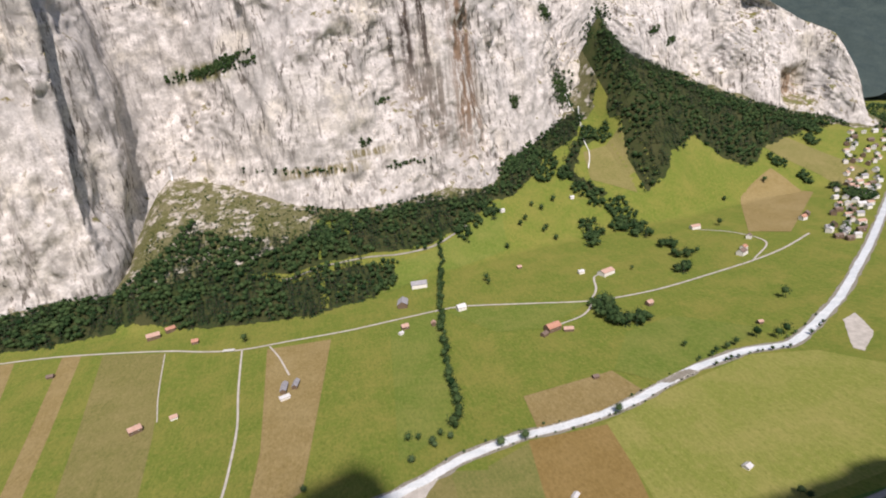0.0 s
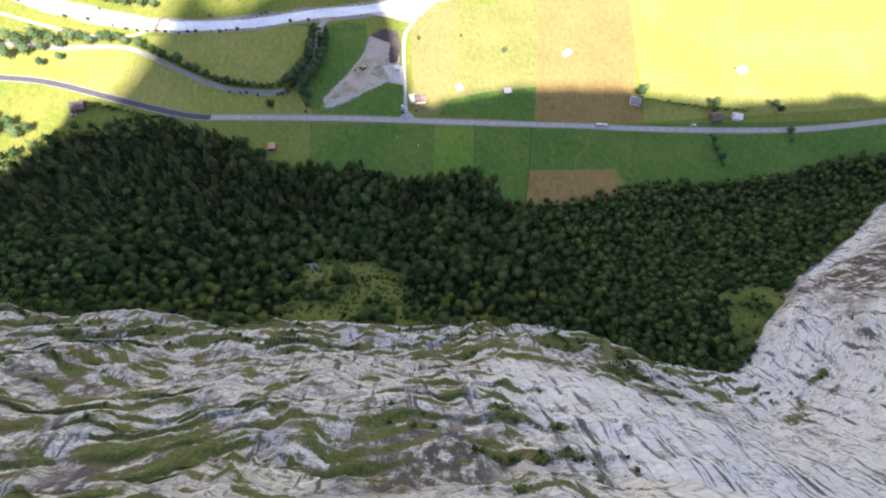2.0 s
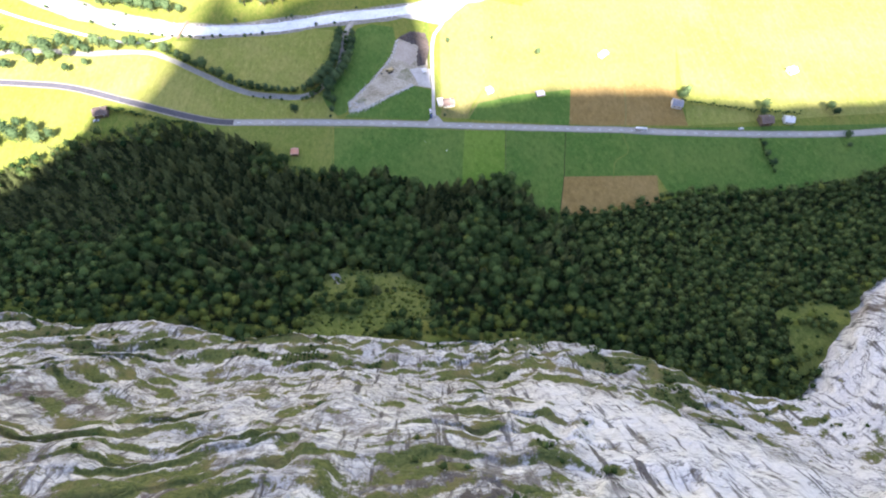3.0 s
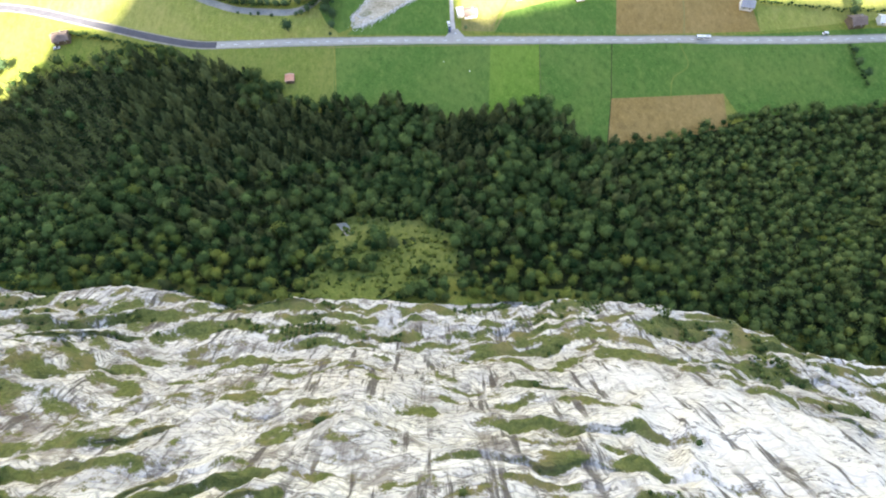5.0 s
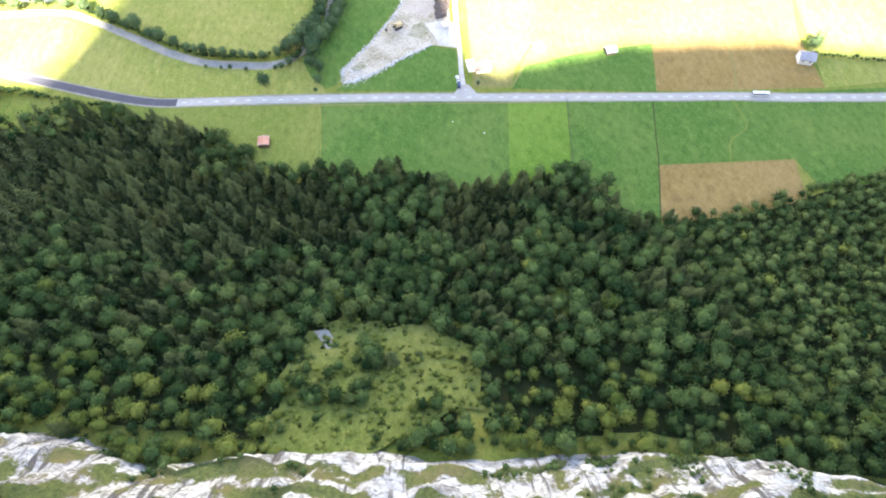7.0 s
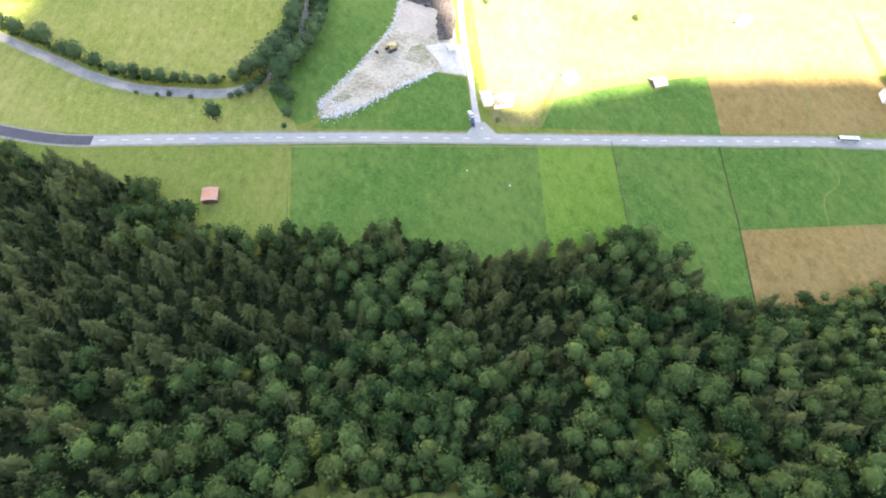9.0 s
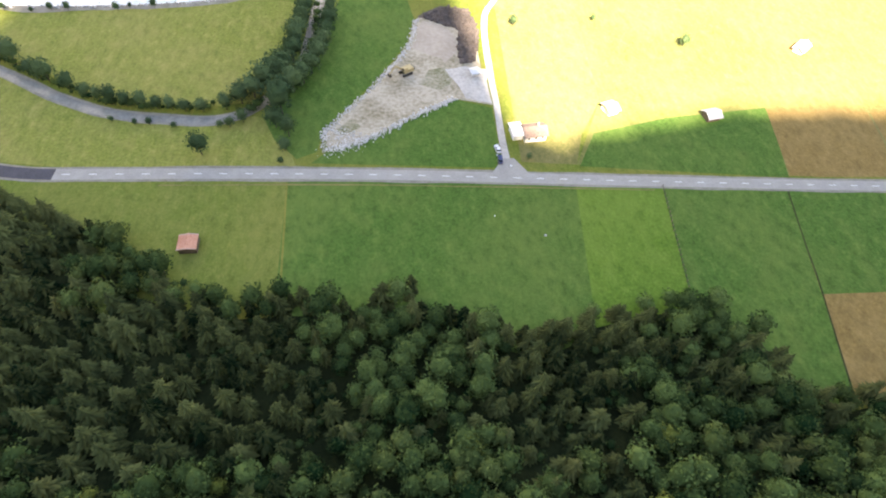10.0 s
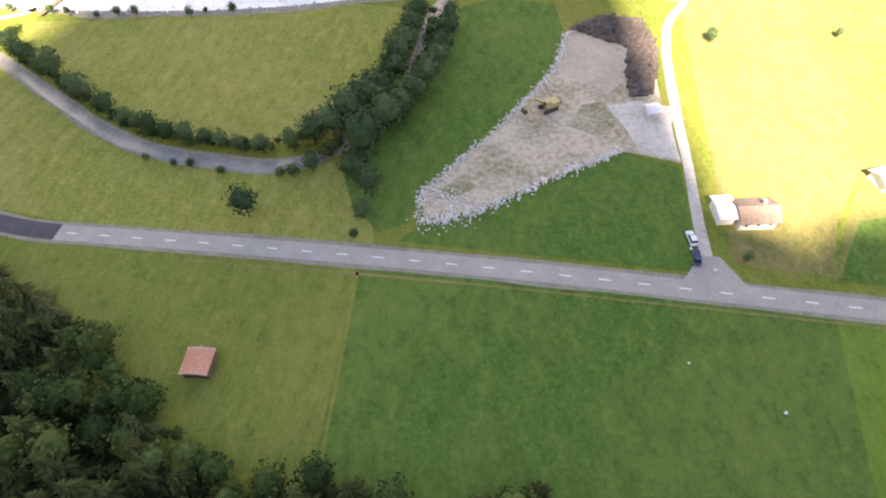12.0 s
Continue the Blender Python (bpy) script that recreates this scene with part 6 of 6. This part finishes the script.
for run_line, count, spread in (([(103, 13), (103, 23), (110, 33), (125, 55), (141, 84), (146, 106)], 700, 0.8), ([(104, 12), (119, 17), (141, 32), (160, 44)], 700, 1.0), ([(103, 12), (112, 14), (116, 18), (104, 24)], 300, 2.2)):
    path_line = smooth_line(run_line, 0.5)
    for _ in range(count):
        p = path_line[r.integers(len(path_line))]
        size = r.uniform(0.18, 0.5)
        rim.append((p[0] + r.normal(0, spread), p[1] + r.normal(0, spread), 0.12 + size * 0.4, size))
stones("pit_stones", rim, RUBBLE, "pale boulders heaped along the gravel pit's edges", 62)
heap = [(r.uniform(150, 178), r.uniform(70, 119), 0.2, r.uniform(0.5, 1.7)) for _ in range(900)]
EARTH = [(146, 109), (160, 120), (175, 116), (178, 96), (174, 72), (166, 70), (166, 86), (168, 98), (158, 103), (152, 107)]
stones("earth_heaps", [h for h in heap if inside(h[0], h[1], EARTH)], DARK_EARTH, "dark lumpy earth heaps around the gravel pit", 63)
bank_line = smooth_line(RIVER, 1.2)
bank = []
for x, y in bank_line:
    if -330 < x < 640:
        for side in (-1, 1):
            if r.uniform() < 0.75:
                size = r.uniform(0.3, 0.9)
                bank.append((x + r.normal(0, 0.8), y + side * r.uniform(6.0, 8.6), 0.1 + size * 0.3, size))
stones("river_stones", bank, RUBBLE, "pale stones lining the river banks", 64)
rapids = [(x + r.normal(0, 1), y + r.uniform(-5.5, 5.5), 0.12, r.uniform(0.2, 0.6)) for x, y in bank_line if -330 < x < 640 and r.uniform() < 0.35]
stones("river_boulders", rapids, GRAVEL_GREY, "grey boulders breaking the white river water", 65)

# ---- fence, ditches and hedges ----
fence = tagged(new("pasture_fence"), "weathered wooden posts of a pasture fence between meadows", "fence")
for k in range(22):
    s = k / 21
    x, y = 238.4 + 5.6 * s + r.normal(0, 0.15), -60 + 49 * s
    part("post", box(bmesh.new(), x, y, 0.65, 0.24, 0.24, 1.4, bevel=0.04), POST_WOOD, fence)
for z in (0.5, 1.0):
    bm = bmesh.new()
    a, b = Vector((238.4, -60, z)), Vector((244, -11, z))
    bmesh.ops.create_cube(bm, size=1.0, matrix=Matrix.Translation((a + b) / 2) @ (b - a).to_track_quat("X", "Z").to_matrix().to_4x4() @ Matrix.Diagonal(((b - a).length, 0.06, 0.06, 1)))
    part("wire", bm, DARK_STEEL, fence)
ribbon("ditch", [(279.5, -104), (289.4, -65), (294, -40), (299, -15)], 0.7, 0.085, FAR_FLOOR, 2, 0.2, 9, label="overgrown dark ditch between meadows", category="ditch")
ribbon("field_edge", [(91, -58), (90, -30), (89, -6)], 0.9, 0.085, MEADOW, 2, 0.2, 10, label="uncut grass edge between meadows", category="verge")
ribbon("tyre_track", [(332, -70), (338, -50), (352, -38), (350, -16)], 0.7, 0.085, MEADOW_OLIVE, 2, 0.2, 11, label="worn tyre track across a meadow", category="track")
ribbon("tyre_track", [(356, -8), (362, 20), (366, 60), (354, 82)], 1.1, 0.085, MEADOW_DRY, 2, 0.2, 12, label="worn tyre track across a brown field", category="track")
ribbon("roadside_edge", [(40, -6.4), (100, -7.2), (180, -10.2), (240, -13)], 0.6, 0.085, MEADOW_DRY, 2, 0.45, 13, label="dry weedy edge below the road", category="verge")
for k, (x, y) in enumerate(((170.5, -25), (189, -35), (176, 8), (181, 1.5))):
    stone = stones("white_stone", [(x, y, 0.3, 0.55)], ROAD_PAINT, "white marker stone lying in grass", 70 + k)
    stone["kind"] = ""
    del stone["kind"]
hedge = [(BUSHES[r.integers(3)], 478 + r.normal(0, 0.7), y, 0.0, r.uniform(0.6, 1.1), r.uniform(0, 6), r.uniform(0, 0.7)) for y in np.arange(-64, -26, 3.0)]
hedge += [(BUSHES[r.integers(3)], x, float(np.interp(x, [411, 493, 528], [22, 7, 4])) + r.normal(0, 1.0), 0.0, r.uniform(0.5, 1.0), r.uniform(0, 6), r.uniform(0, 0.7)) for x in np.arange(418, 530, 2.6)]
hedge += [(BUSHES[r.integers(3)], x, float(np.interp(x, [-125, -100, -60, -30], [16, 14, 2, -4])) + r.normal(0, 1.2), 0.0, r.uniform(0.6, 1.3), r.uniform(0, 6), r.uniform(0, 0.7)) for x in np.arange(-112, -30, 2.2)]
hedge += [(BUSHES[r.integers(3)], x + r.normal(0, 0.8), y + r.normal(0, 0.8), 0.0, r.uniform(0.6, 1.25), r.uniform(0, 6), r.uniform(0, 0.7)) for x, y in smooth_line([(-80, 92), (-40, 68), (0, 45), (20, 38.5), (52, 36.5)], 1.9)]
hedge += [(BUSHES[r.integers(3)], x + r.normal(0, 1.4), y + r.normal(0, 1.4), 0.0, r.uniform(0.8, 1.6), r.uniform(0, 6), r.uniform(0, 0.7)) for k in (-1, 1) for x, y in smooth_line([(62, 36), (74, 46), (85, 62), (90, 86), (92, 116)], 2.2) + np.array([5.5, -3.0]) * k]
scattered("hedges", hedge, LEAVES, "low green bushes along brook, road and meadows", "hedge")

# ---- bushes on the ledges of the near cliff, trees on ledges of the far cliff ----
r = np.random.default_rng(77)
cliff_points = np.stack([px, py, pz], -1)[:, 20:205]
ups = np.gradient(pz, axis=1)[:, 20:205] / (np.abs(np.gradient(back, axis=1)[:, 20:205]) + 0.3)
flat = np.argwhere((ups < 0.75) & (cliff_points[..., 0] > -190) & (cliff_points[..., 0] < 480))
clumps = []
for _ in range(2400):
    i, j = flat[r.integers(len(flat))]
    p = cliff_points[i, j]
    if float(fbm(p[0] / 26, p[1] / 26, p[2] / 20, 2, 81)) > 0.05 and turf[i, j + 20] > 0.4:
        clumps.append((BUSHES[r.integers(3)], p[0], p[1], p[2] - 0.3, r.uniform(0.25, 0.95), r.uniform(0, 6), r.uniform(0.1, 0.9)))
for x0, z0 in ((232, 60), (205, 56), (262, 65), (96, 72), (88, 75), (290, 92), (300, 84)):
    d = np.abs(cliff_points[..., 0] - x0) + np.abs(cliff_points[..., 2] - z0)
    for i, j in np.argwhere(d < 7)[::2][:40]:
        p = cliff_points[i, j]
        clumps.append((BUSHES[r.integers(3)], p[0], p[1], p[2] - 0.4, r.uniform(0.35, 0.8), r.uniform(0, 6), r.uniform(0.3, 0.9)))
scattered("ledge_bushes", clumps, LEAVES_OLIVE, "grassy tufts and bushes on limestone ledges", "bush")
far_points = np.stack([fx, fy, fz], -1)
ledge_trees = []
for xm, zm, wide, tall, lean_by, count in ((-100, 562, 125, 12, 0.06, 260), (-40, 582, 60, 8, 0.2, 70), (948, 400, 52, 62, -0.2, 320), (742, 385, 18, 20, -0.3, 50), (335, 432, 25, 8, 0.5, 26), (908, 640, 30, 28, 0.0, 70), (1120, 622, 34, 36, 0.0, 90), (1085, 560, 30, 40, 0.0, 80), (380, 262, 60, 7, 0.0, 30), (60, 285, 140, 10, -0.1, 36), (1330, 560, 30, 14, 0.3, 40), (1400, 520, 26, 12, 0.3, 30), (270, 330, 26, 10, 0.4, 20)):
    for _ in range(count):
        dx, dz = np.clip(r.normal(0, 0.5, 2), -1, 1)
        x0, z0 = xm + dx * wide, zm + dz * tall + dx * wide * lean_by
        i, j = np.unravel_index(np.argmin(np.abs(far_points[..., 0] - x0) + 1.5 * np.abs(far_points[..., 2] - z0)), far_points.shape[:2])
        p = far_points[i, j]
        ledge_trees.append((TINY_BROADS[r.integers(3)], p[0] + r.uniform(-4, 4), p[1] - 1.5, p[2] - 3 + r.uniform(-2, 2), r.uniform(0.6, 1.4), r.uniform(0, 6), r.uniform(0.2, 0.8)))
scattered("ledge_trees", ledge_trees, FAR_LEAVES, "small dark trees clinging to ledges of the far wall", "tree")

# ---- waterfalls and the mountain stream ----
def fall(x, low, high, width, label):
    """A thin curtain of water down the far wall."""
    column = np.argmin(np.abs(far[:, 0] - x))
    rows = [p for p in far_points[column] if low < p[2] < high]
    verts = []
    for n, p in enumerate(rows):
        w = width * (0.6 + 0.5 * n / max(1, len(rows)))
        for s in (-1, 0, 1):
            verts.append((p[0] + s * w / 2 + 1.5 * float(fbm(p[2] / 9, s * 3.0, 0.0, 2, 91)), p[1] - 4.5 - (1.5 if s == 0 else 0), p[2]))
    faces = [(3 * k + c, 3 * k + c + 1, 3 * k + c + 4, 3 * k + c + 3) for k in range(len(rows) - 1) for c in (0, 1)]
    return tagged(mesh_object("waterfall", verts, faces, [FALLING_WATER], smooth=True), label, "waterfall", kind="structure")


fall(-262, 200, 330, 7.0, "slender white waterfall below the far wall")
fall(-640, 60, 260, 6.0, "thin waterfall down the far wall")
fall(972, 330, 470, 2.6, "thin grey waterfall down a gully of the far wall")
ribbon("mountain_stream", [(990, 1330), (972, 1290), (958, 1250), (940, 1200), (930, 1150), (900, 1100)], 2.2, 1.5, FALLING_WATER, 6, 0.3, 14, label="white mountain stream dropping beside the woods", category="water")

# ---- from the plan's units to true metres ----
done = set()
for ob in scene.objects:
    if ob.type == "CAMERA":
        continue
    ob.location = ob.location * SIZE
    if ob.type == "MESH" and ob.data.name not in done:
        done.add(ob.data.name)
        ob.data.transform(Matrix.Scale(SIZE, 4))
